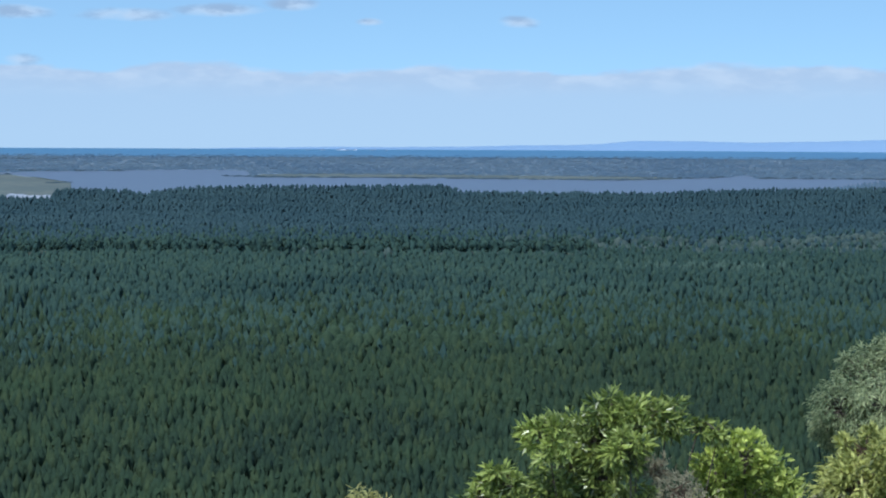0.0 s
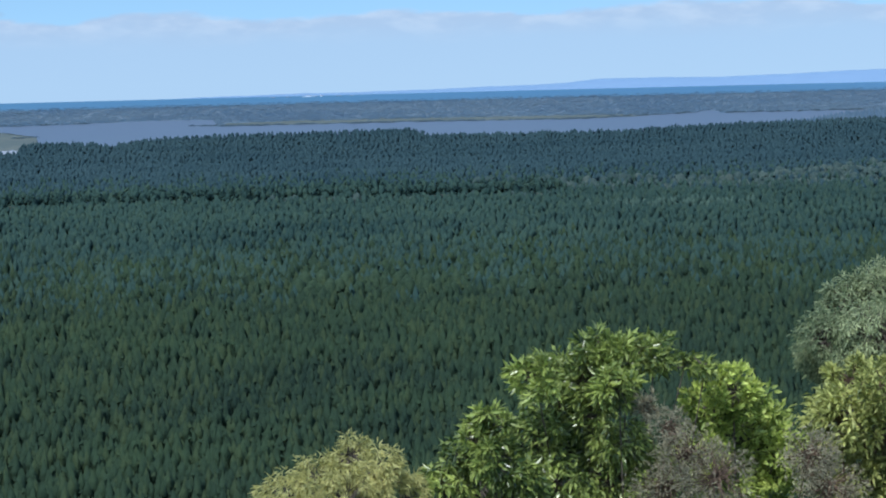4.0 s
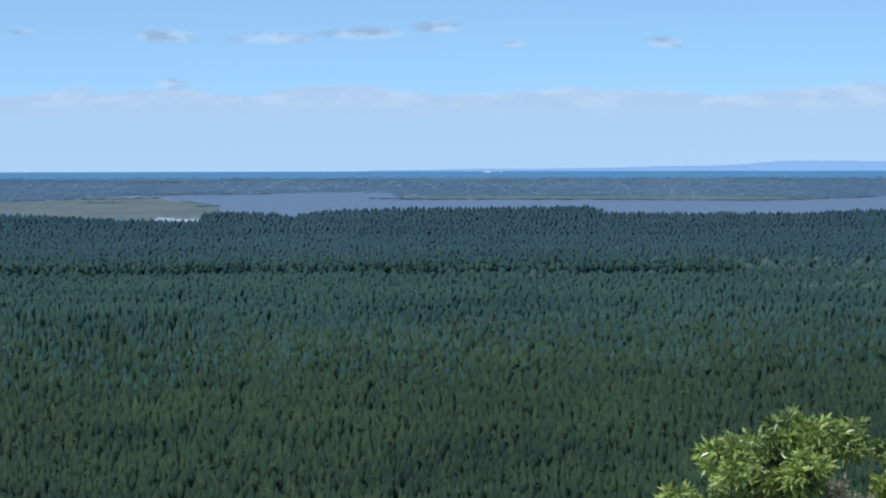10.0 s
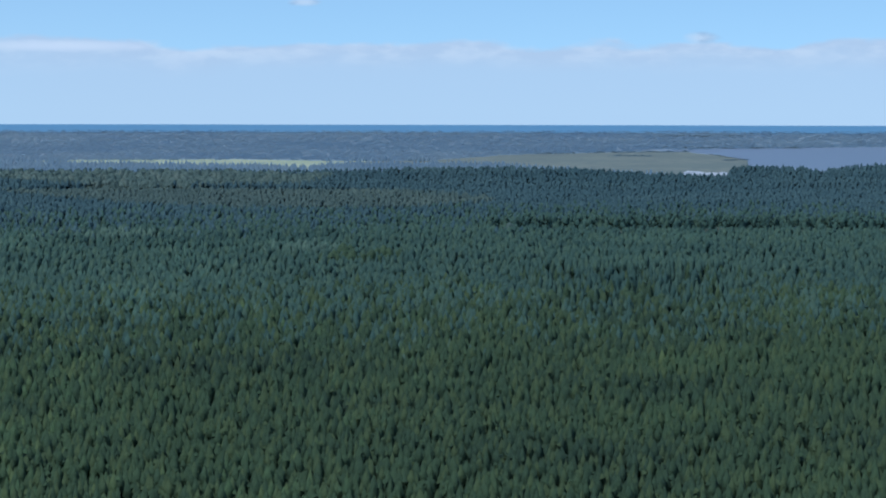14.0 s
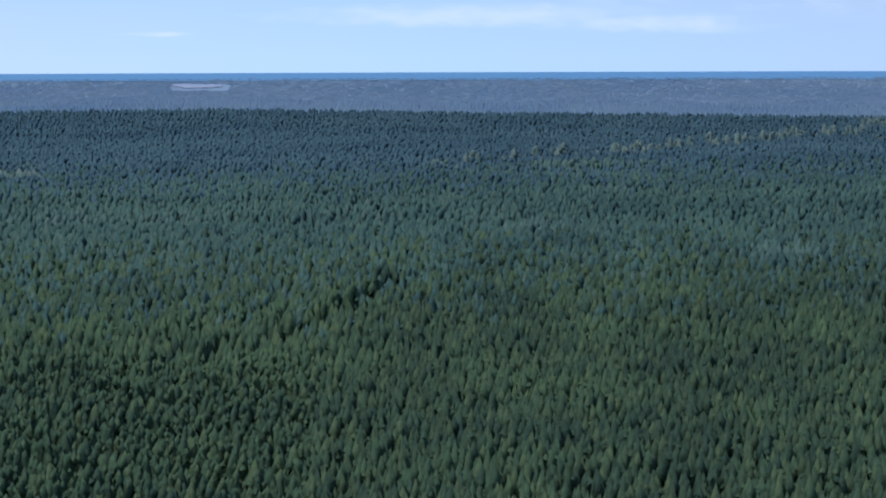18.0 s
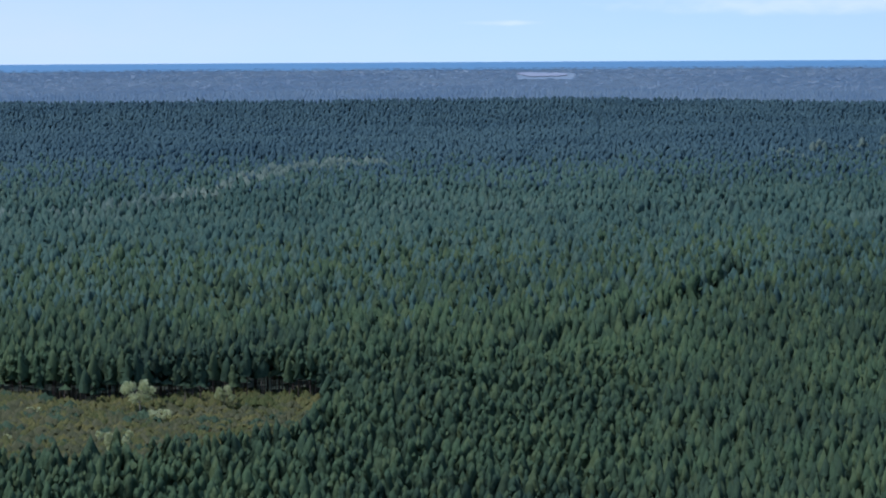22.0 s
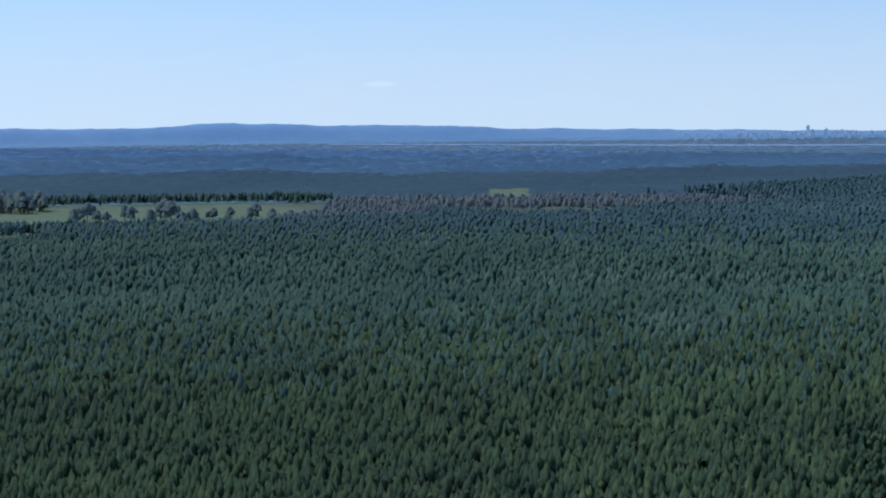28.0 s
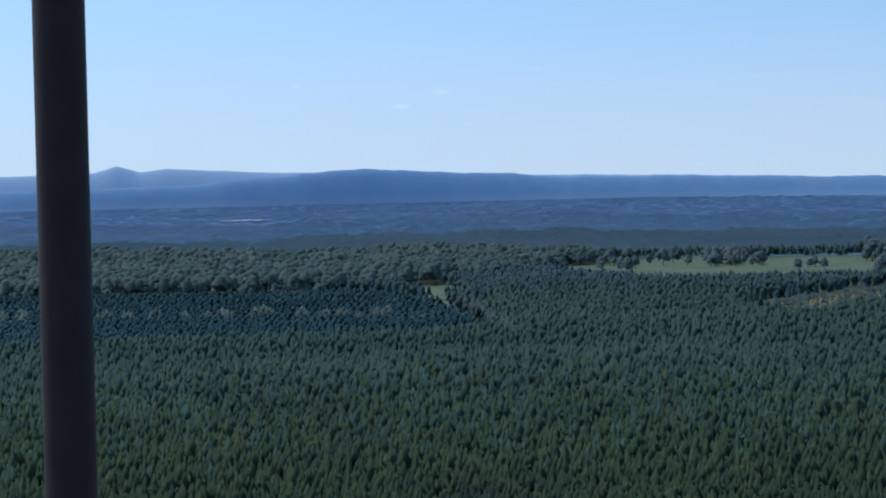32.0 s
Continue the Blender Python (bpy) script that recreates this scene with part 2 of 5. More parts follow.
GREY_SCRUB = foliage("grey_scrub_leaves", (0.0848, 0.1024, 0.0514), (0.1619, 0.1639, 0.0899), 1.0, spec=0.08, patch=0.05, through_light=0.5, speckle=1.8)
RUST = foliage("rust_heath_leaves", (0.1039, 0.0815, 0.0402), (0.1929, 0.1310, 0.0617), 1.0, spec=0.08, patch=0.05, through_light=0.5)
# pasture tree leaves lightened and greyed to paint in haze over their shaded side
HAZED_TREE = foliage("hazed_tree_leaves", (0.0814, 0.1169, 0.1261), (0.1435, 0.1827, 0.1750), 0.3, spec=0.08, through_light=0.3, speckle=1.6)
LITTER = soil("needle_litter_and_undergrowth", (0.0676, 0.0936, 0.0754), (0.0962, 0.1092, 0.0832), (0.0546, 0.0858, 0.0650))
GRASS = soil("pale_grass", (0.0785, 0.1112, 0.0714), (0.1142, 0.1399, 0.0886), (0.0600, 0.0942, 0.0600), 0.02, 0.15)
SEDGE = soil("brown_sedge", (0.1325, 0.1257, 0.0520), (0.1765, 0.1429, 0.0623), (0.1016, 0.1067, 0.0466), 0.06, 0.5)
FALLOW = soil("fallow_ground", (0.150, 0.150, 0.160), (0.205, 0.195, 0.200), (0.130, 0.138, 0.145), 0.03, 0.2)
STRAW = soil("dry_straw_field", (0.2640, 0.3096, 0.2214), (0.3168, 0.3526, 0.2460), (0.2288, 0.2752, 0.2050), 0.01, 0.1)
MARSH = soil("salt_marsh", (0.1171, 0.1456, 0.1371), (0.1513, 0.1742, 0.1541), (0.1056, 0.1341, 0.1313), 0.008, 0.05)
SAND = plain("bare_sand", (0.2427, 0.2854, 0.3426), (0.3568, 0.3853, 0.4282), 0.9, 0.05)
LAKE = water("passage_water", (0.105, 0.125, 0.165), 0.3, 0.25, 0.08)
SEA = water("sea_water", (0.0575, 0.1782, 0.3024), 0.35, 0.5, 0.05)
POND = plain("lagoon_water", (0.2108, 0.2432, 0.3036), (0.2604, 0.2880, 0.3432), 0.5, 0.02)
ESTUARY = plain("estuary_water", (0.13, 0.21, 0.33), (0.17, 0.25, 0.37), 0.6, 0.05)
BARK = plain("grey_bark", (0.08, 0.065, 0.05), (0.16, 0.135, 0.11), 0.9, 9.0)
PINE_BARK = plain("pine_bark", (0.06, 0.05, 0.045), (0.13, 0.105, 0.085), 0.95, 3.0)
PALE_BARK = plain("pale_bark", (0.26, 0.24, 0.20), (0.40, 0.37, 0.31), 0.8, 9.0)
RED_BARK = plain("red_brown_bark", (0.12, 0.08, 0.055), (0.20, 0.14, 0.095), 0.85, 12.0)
STEEL = plain("brown_painted_steel", (0.026, 0.015, 0.017), (0.036, 0.020, 0.020), 0.6, 14.0, 0.3)
# pale walls blued for haze and lightened to offset their shaded sides
CONCRETE = plain("hazed_town_plaster", (0.60, 0.70, 0.82), (0.72, 0.81, 0.90), 0.8, 0.1)
ROOF = plain("town_roof", (0.30, 0.29, 0.30), (0.42, 0.40, 0.40), 0.8, 0.1)
# the hills' blue is air haze laid into their base colour
HILL_NEAR = foliage("hazed_wooded_hill", (0.1838, 0.3415, 0.5558), (0.2398, 0.3987, 0.6148), 0.03, False, patch=0.006)
HILL_FAR = foliage("hazed_far_hill", (0.2712, 0.3996, 0.5853), (0.2997, 0.4282, 0.6138), 0.01, False, patch=0.003)


# ---------------------------------------------------------------- the lie of the land
FLAT, RIM = 2600.0, 4900.0                   # plain level to FLAT, then raised to the rim to fit the camera's view
EL_FLAT, EL_RIM = -math.degrees(math.atan(EYE / FLAT)), -0.345


def reach(el):
    """Distance at which the ground is seen at the depression el."""
    el = np.asarray(el, float)
    near = EYE / np.tan(np.radians(np.maximum(-el, 0.05)))
    far = FLAT + (el - EL_FLAT) / (EL_RIM - EL_FLAT) * (RIM - FLAT)
    return np.where(el < EL_FLAT, near, far)


def dip(r):
    """Depression at which the ground at distance r is seen."""
    r = np.asarray(r, float)
    near = -np.degrees(np.arctan(EYE / np.maximum(r, 1.0)))
    far = EL_FLAT + (r - FLAT) / (RIM - FLAT) * (EL_RIM - EL_FLAT)
    return np.where(r < FLAT, near, far)


def land(r):
    """Height of the ground at distance r: the lookout's hill, the plain, the far rise shaped to fit the camera's view.
    """
    r = np.asarray(r, float)
    hill = EYE - 1.65 - np.maximum(r - 3.2, 0) * math.tan(radians(20.0))
    hill = np.where(hill > 0, hill, 0) + 3.0 * np.exp(-((r - 258) / 40.0) ** 2)
    far = EYE - r * np.tan(np.radians(-dip(r)))
    return np.where(r > FLAT, far, np.where(r < 400, hill, 0.0))


def spot(az, r, lift=0.0):
    a = np.radians(np.asarray(az, float))
    r = np.asarray(r, float)
    return np.stack([-r * np.sin(a), r * np.cos(a), land(r) + lift + 0 * a], -1)


def mesh_object(name, verts, faces, mat, parent=None, smooth=False, tint=None):
    """A mesh object from arrays; all faces have the same number of corners."""
    verts, faces = np.asarray(verts, np.float32), np.asarray(faces, np.int32)
    me = bpy.data.meshes.new(name)
    k = faces.shape[1]
    me.vertices.add(len(verts))
    me.vertices.foreach_set("co", verts.ravel())
    me.loops.add(faces.size)
    me.loops.foreach_set("vertex_index", faces.ravel())
    me.polygons.add(len(faces))
    me.polygons.foreach_set("loop_start", np.arange(0, faces.size, k, dtype=np.int32))
    me.polygons.foreach_set("loop_total", np.full(len(faces), k, np.int32))
    me.polygons.foreach_set("use_smooth", np.full(len(faces), smooth))
    if tint is not None:
        at = me.attributes.new("tint", "FLOAT", "POINT")
        at.data.foreach_set("value", np.asarray(tint, np.float32))
    me.materials.append(mat)
    me.update()
    ob = new(name, me)
    if parent is not None:
        ob.parent = parent
    return ob


def grid_faces(nu, nv, wrap=False):
    i, j = np.meshgrid(np.arange(nu if wrap else nu - 1), np.arange(nv - 1), indexing="ij")
    a = i * nv + j
    b = ((i + 1) % nu) * nv + j
    return np.stack([a, b, b + 1, a + 1], -1).reshape(-1, 4)


rings = np.concatenate([[0.01, 1.5, 3.2], np.geomspace(5, 250, 22), [270, 290, 310, 340, 380, 420], np.linspace(470, 2600, 40),
                        np.linspace(2650, 4915, 48)])
azs = np.linspace(0, 360, 241)[:-1]
g = np.array([spot(az, rings) for az in azs])[:, :, :].reshape(-1, 3)
tagged(mesh_object("ground", g, grid_faces(len(azs), len(rings), True)[:, ::-1], LITTER, smooth=True),
       "dark needle-strewn hill and level coastal plain under forest", "ground", kind="structure")


def sheet(name, az_list, lo, hi, mat, label, category, lift=0.25, steps=10, n=60, kind="structure", ragged=1.0):
    """A patch of ground between two depressions given along the bearing."""
    az = np.linspace(az_list[0], az_list[-1], n)
    wob = (0.012 * np.sin(az * 9.1) + 0.009 * np.sin(az * 23.7 + 1.0)) * ragged
    l, h = np.interp(az, az_list, lo) + wob, np.interp(az, az_list, hi) + wob[::-1]
    el = l[:, None] + (h - l)[:, None] * np.linspace(0, 1, steps)[None, :]
    p = spot(np.repeat(az[:, None], steps, 1), reach(el), lift).reshape(-1, 3)
    return tagged(mesh_object(name, p, grid_faces(n, steps)[:, ::-1], mat, smooth=True), label, category, kind=kind)


sheet("sea", [-40, 61.5], [-0.50, -0.50], [-0.325, -0.325], SEA, "deep blue open sea along the horizon", "sea", 1.2, 14, 160, ragged=0.0)
sheet("passage", [-10.3, -9.0, -7.05, -7.0, -6.5, -6.45, -5.2, -3.9, -2.7, -0.05, 2.4, 4.40, 4.45, 4.96, 5.73, 7.5, 8.40, 8.43, 9.0, 9.7, 10.4, 11.3],
      [-0.99, -1.2, -1.4, -1.4] + [-1.45] * 13 + [-1.09, -1.0, -0.92, -0.89, -0.88],
      [-0.92, -0.92, -0.92, -0.87, -0.86, -0.90, -0.95, -0.98, -0.98, -0.95, -0.95, -0.95, -0.81, -0.80, -0.79, -0.82, -0.83, -0.83, -0.84, -0.86, -0.865, -0.87],
      LAKE, "calm grey-blue tidal passage between forest and island", "water", 0.4, 12, 520, ragged=0.3)
sheet("marsh", [8.43, 8.8, 9.7, 10.6, 12.0, 13.1, 13.9, 15.5, 17.5], [-1.5] * 6 + [-1.4, -1.3, -1.25], [-1.10, -1.05, -0.93, -0.90, -0.95, -0.97, -1.0, -1.12, -1.17],
      MARSH, "pale green salt marsh beside the passage", "marsh", 0.55, 8, 90, ragged=0.5)
sheet("marsh_fringe", [-5.4, -4.6, -2.7, 0, 2.4, 4.2], [-0.955, -0.975, -0.985, -0.955, -0.955, -0.95], [-0.945, -0.89, -0.90, -0.87, -0.86, -0.90], MARSH,
      "olive marsh strip along the island shore", "marsh", 0.5, 5, 90, ragged=0.4)
sheet("white_field", [8.85, 9.3, 9.8, 9.95], [-1.50, -1.50, -1.50, -1.46], [-1.40, -1.38, -1.36, -1.42], SAND, "bare pale sand at the edge of the marsh", "sand", 0.9, 4, 20)
sheet("far_field", [13.5, 16.6, 17.9, 18.42, 19.2, 20.1, 20.8, 23.0, 24.6], [-1.25, -1.25, -1.27, -1.36, -1.34, -1.30, -1.27, -1.25, -1.22],
      [-1.165, -1.15, -1.14, -1.13, -1.12, -1.11, -1.11, -1.11, -1.14], STRAW, "pale green grass field beyond grey woodland", "field", 0.4, 6, 120, ragged=0.4)
sheet("cleared_field", [-17.2, -16.0, -15.3, -14.9], [-2.36, -2.36, -2.33, -2.28], [-1.98, -1.96, -1.98, -2.05], FALLOW, "bare pale brown field among woods", "field", 0.4, 5, 30, ragged=0.5)
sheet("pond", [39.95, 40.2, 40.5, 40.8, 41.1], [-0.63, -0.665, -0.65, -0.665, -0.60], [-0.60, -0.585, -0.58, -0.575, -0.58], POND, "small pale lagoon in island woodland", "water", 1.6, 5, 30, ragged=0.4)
sheet("clearing", [44.6, 45.5, 46.5, 48.3, 51, 53.2, 54.5, 56.2, 57.4], [-8.3, -9.6, -10.2, -10.3, -10.4, -10.4, -10.3, -9.6, -9.0],
      [-8.1, -7.95, -7.9, -7.95, -8.05, -7.7, -8.2, -8.7, -8.9], SEDGE, "brown sedge clearing ringed by pines", "clearing", 0.2, 14, 60)
sheet("pasture", [74.4, 76.5, 81, 84, 86, 88, 90.4], [-2.2, -2.5, -2.5, -2.5, -2.5, -2.5, -2.3], [-2.0, -1.79, -1.79, -1.79, -1.79, -1.76, -1.90],
      GRASS, "pale green pasture strip with scattered trees", "field", 0.3, 8, 80)
sheet("lane_grass", [67.6, 69.5, 71.6], [-2.42, -2.42, -2.42], [-2.07, -2.06, -2.08], GRASS, "narrow pale grass strip at the forest edge", "field", 0.3, 4, 30)
sheet("paddock", [69.9, 70.9], [-1.85, -1.85], [-1.53, -1.53], GRASS, "small pale green paddock among woods", "field", 0.5, 4, 16)
sheet("corner_field", [92.72, 93.0, 93.6, 94.2], [-2.98, -2.85, -2.6, -2.42], [-2.30, -2.28, -2.28, -2.36], GRASS, "pale grass corner beside a pine edge", "field", 0.3, 6, 24)
sheet("scrub_clearing", [81.0, 83.1, 84.4, 85.5, 86.3], [-2.95, -3.25, -3.55, -3.5, -3.3], [-2.5, -2.56, -2.7, -2.85, -2.96], SEDGE,
      "brownish scrubby clearing among pines", "clearing", 0.2, 8, 40)
sheet("river", [61.0, 64, 68, 74.5], [-0.655, -0.64, -0.59, -0.50], [-0.625, -0.605, -0.56, -0.475], ESTUARY, "thin pale estuary below the town", "water", 1.4, 4, 60, ragged=0.3)


# ---------------------------------------------------------------- woods
rng = np.random.default_rng(7)


def slim_pine(rings, sides, boughs, seed, low=0.2):
    """A unit pine, one metre high: a ragged tapering crown with a rounded head, and a few boughs standing out.
    low: height at which the crown begins."""
    q = np.random.default_rng(seed)
    v, f, tone = [], [], []
    bend, base = q.normal(0, 0.012, 2), q.uniform(-0.1, 0.1)
    v.append((0, 0, 1.0))
    tone.append(base + 0.3)
    for k in range(rings):
        u = ((k + 1) / rings) ** 1.35
        z = 1.0 - (1.0 - low) * u
        w = 0.128 * min(1.0, (u / 0.7)) ** 0.75
        t0 = q.uniform(0, 6.3)
        for n in range(sides):
            t = t0 + 6.2832 * (n + q.uniform(-0.3, 0.3)) / sides
            r = w * (q.uniform(0.95, 1.4) if (n + k) % 2 else q.uniform(0.6, 0.95))
            v.append((bend[0] * k + r * math.cos(t), bend[1] * k + r * math.sin(t), z + q.uniform(-0.045, 0.045)))
            tone.append(base + 0.2 * (1 - u) + q.uniform(-0.12, 0.12))
    for n in range(sides):
        f.append((0, 1 + n, 1 + (n + 1) % sides))
    for k in range(rings - 1):
        for n in range(sides):
            a, b = 1 + k * sides + n, 1 + k * sides + (n + 1) % sides
            f += [(a, a + sides, b + sides), (a, b + sides, b)]
    for k in range(boughs):
        z, t = q.uniform(max(low, 0.35) + 0.05, 0.86), q.uniform(0, 6.3)
        b, w, lift, r = len(v), q.uniform(0.035, 0.06), q.uniform(-0.3, 0.5), 0.095
        c = np.array([r * math.cos(t), r * math.sin(t), z])
        v.append(tuple(c + (0.02 * math.cos(t), 0.02 * math.sin(t), 0.06)))
        for n in range(4):
            a = t + 1.5708 * n
            v.append(tuple(c + (w * math.cos(a), w * math.sin(a), q.uniform(-0.05, 0.01))))
        for n in range(4):
            f.append((b, b + 1 + n, b + 1 + (n + 1) % 4))
        tone.extend([lift] * 5)
    return np.array(v), np.array(f), np.array(tone)


def pine_shape(sides, levels, seed):
    """A unit pine: a leader over ragged whorls of boughs, each bough a small pointed mass; levels are (height, half width, boughs)."""
    q = np.random.default_rng(seed)
    v, f, tone = [], [], []

    def mass(cx, cy, z, w, tall):
        b, t0, lift = len(v), q.uniform(0, 6.3), q.uniform(-0.5, 0.5)
        v.append((cx + w * q.normal(0, 0.22), cy + w * q.normal(0, 0.22), z + tall))
        for n in range(sides):
            t = t0 + 6.2832 * (n + q.uniform(-0.25, 0.25)) / sides
            u = w * q.uniform(0.75, 1.3)
            v.append((cx + u * math.cos(t), cy + u * math.sin(t), z - tall * q.uniform(0.0, 0.9)))
        for n in range(sides):
            f.append((b, b + 1 + n, b + 1 + (n + 1) % sides))
        tone.extend([lift] * (sides + 1))

    for z, w, boughs in levels:
        t0 = q.uniform(0, 6.3)
        for k in range(boughs):
            t = t0 + 6.2832 * (k + q.uniform(-0.2, 0.2)) / boughs
            out = 0.0 if boughs == 1 else w * q.uniform(0.5, 0.85)
            mass(out * math.cos(t), out * math.sin(t), z + q.uniform(-0.04, 0.04), w * (1.0, 0.8, 0.62, 0.62)[boughs - 1], 0.085 + 0.5 * w)
    return np.array(v), np.array(f), np.array(tone)


def dome_crown(lumps, seed):
    """A unit round-headed tree, one metre high: a few domed heads of leaves over one another."""
    q = np.random.default_rng(seed)
    v, f, tone = [], [], []
    for k in range(lumps):
        a, out = q.uniform(0, 6.3), (0.0 if k == 0 else q.uniform(0.12, 0.26))
        w = 0.22 if k == 0 else q.uniform(0.11, 0.18)
        top = 1.0 if k == 0 else q.uniform(0.55, 0.92)
        tall = w * q.uniform(1.1, 1.7) if k else 0.6
        c = np.array([out * math.cos(a), out * math.sin(a)])
        b, t0, lift = len(v), q.uniform(0, 6.3), q.uniform(-0.35, 0.35)
        v.append((c[0], c[1], top))
        for ring, drop in ((0.68, 0.22), (1.0, 1.0)):
            for n in range(6):
                t = t0 + 1.0472 * (n + q.uniform(-0.2, 0.2))
                r = w * ring * q.uniform(0.8, 1.2)
                v.append((c[0] + r * math.cos(t), c[1] + r * math.sin(t), top - tall * drop * q.uniform(0.75, 1.2)))
        for n in range(6):
            m = (n + 1) % 6
            f += [(b, b + 1 + n, b + 1 + m), (b + 1 + n, b + 7 + n, b + 7 + m), (b + 1 + n, b + 7 + m, b + 1 + m)]
        tone += [lift + 0.15] + [lift] * 12
    return np.array(v), np.array(f), np.array(tone)


def plant(name, shapes, pos, height, width, mat, label, category, seed=1, smooth=True):
    """All plants of one stand as one mesh: shapes in turn, turned and scaled."""
    if len(pos) == 0:
        return None
    q = np.random.default_rng(seed)
    pick = q.integers(0, len(shapes), len(pos))
    V, F, T, base = [], [], [], 0
    for k, (sv, sf, tone) in enumerate(shapes):
        i = np.where(pick == k)[0]
        if not len(i):
            continue
        a = q.uniform(0, 6.2832, len(i))
        c, s = np.cos(a)[:, None], np.sin(a)[:, None]
        w, h = width[i][:, None], height[i][:, None]
        lean = q.normal(0, 0.02, (len(i), 2))
        z = sv[None, :, 2] * h
        x = (sv[None, :, 0] * c - sv[None, :, 1] * s) * w + lean[:, :1] * z
        y = (sv[None, :, 0] * s + sv[None, :, 1] * c) * w + lean[:, 1:] * z
        p = np.stack([x, y, z], -1) + pos[i][:, None, :]
        V.append(p.reshape(-1, 3))
        F.append((sf[None] + (np.arange(len(i)) * len(sv))[:, None, None] + base).reshape(-1, 3))
        T.append((q.uniform(0, 1, len(i))[:, None] + tone[None]).ravel())
        base += len(i) * len(sv)
    return tagged(mesh_object(name, np.concatenate(V), np.concatenate(F), mat, smooth=smooth, tint=np.concatenate(T)), label, category, kind="stuff")


def scatter(r0, r1, dr, dt, a0=-16.6, a1=104.0):
    """Jittered places between two distances: bearing and distance."""
    A, R = [], []
    for r in np.arange(r0, r1, dr):
        st = math.degrees(dt / r)
        a = np.arange(a0, a1, st) + rng.uniform(-0.5, 0.5)
        A.append(a + rng.uniform(-0.26, 0.26, len(a)) * st)
        R.append(r + rng.uniform(-0.36, 0.36, len(a)) * dr)
    return np.concatenate(A), np.concatenate(R)


def within(az, el, xs, lo, hi):
    return (az > xs[0]) & (az < xs[-1]) & (el > np.interp(az, xs, lo)) & (el < np.interp(az, xs, hi))


def near_line(az, el, pts, half):
    """Within half degrees of depression, or its like in bearing, of a line of (bearing, depression)."""
    hit = np.zeros(len(az), bool)
    for (a0, e0), (a1, e1) in zip(pts, pts[1:]):
        t = np.clip(((az - a0) * (a1 - a0) + (el - e0) * (e1 - e0) * 25) / ((a1 - a0) ** 2 + 25 * (e1 - e0) ** 2), 0, 1)
        hit |= np.hypot((az - a0 - t * (a1 - a0)) * 0.2, el - e0 - t * (e1 - e0)) < half
    return hit


# far edge of the plantations along the bearing
EDGE_AZ = [-17, -13, -11.15, -9.04, -7.77, -6.24, -5.0, -2.73, -0.38, -0.30, 0.08, 2.4, 4.45, 5.73, 6.62, 6.65, 6.99, 7.02, 8.43, 8.80, 8.84, 9.83, 9.9, 10.72, 11.36, 12.62, 14,
           18.2, 24.5, 27.2, 34.3, 40.7, 47, 53, 56.8, 61.9, 67, 105]
EDGE_EL = [-1.00, -1.10, -1.25, -1.28, -1.30, -1.35, -1.42, -1.43, -1.42, -1.34, -1.27, -1.29, -1.30, -1.34, -1.43, -1.50, -1.50, -1.42, -1.37, -1.43, -1.60, -1.60, -1.57, -1.57, -1.52, -1.45,
           -1.42, -1.52, -1.50, -1.47, -1.38, -1.27, -1.32, -1.30, -1.47, -1.45, -1.7, -1.7]
CREEK = [(54.9, -4.22), (51.6, -4.12), (50.0, -4.02), (48.2, -3.72), (46.8, -3.24), (45.9, -3.03), (44.4, -2.95)]
CREEK_2 = [(35.0, -2.72), (32.9, -2.46), (30.9, -2.4), (29.0, -2.2), (27.2, -2.0), (25.3, -1.88)]
LANE = [(45.2, -8.35), (43.6, -8.15), (40.5, -7.45), (38.7, -7.1), (36.9, -6.1), (35.8, -5.6)]
LANE_2 = [(56.8, -9.1), (59.0, -9.45), (62.0, -9.9)]


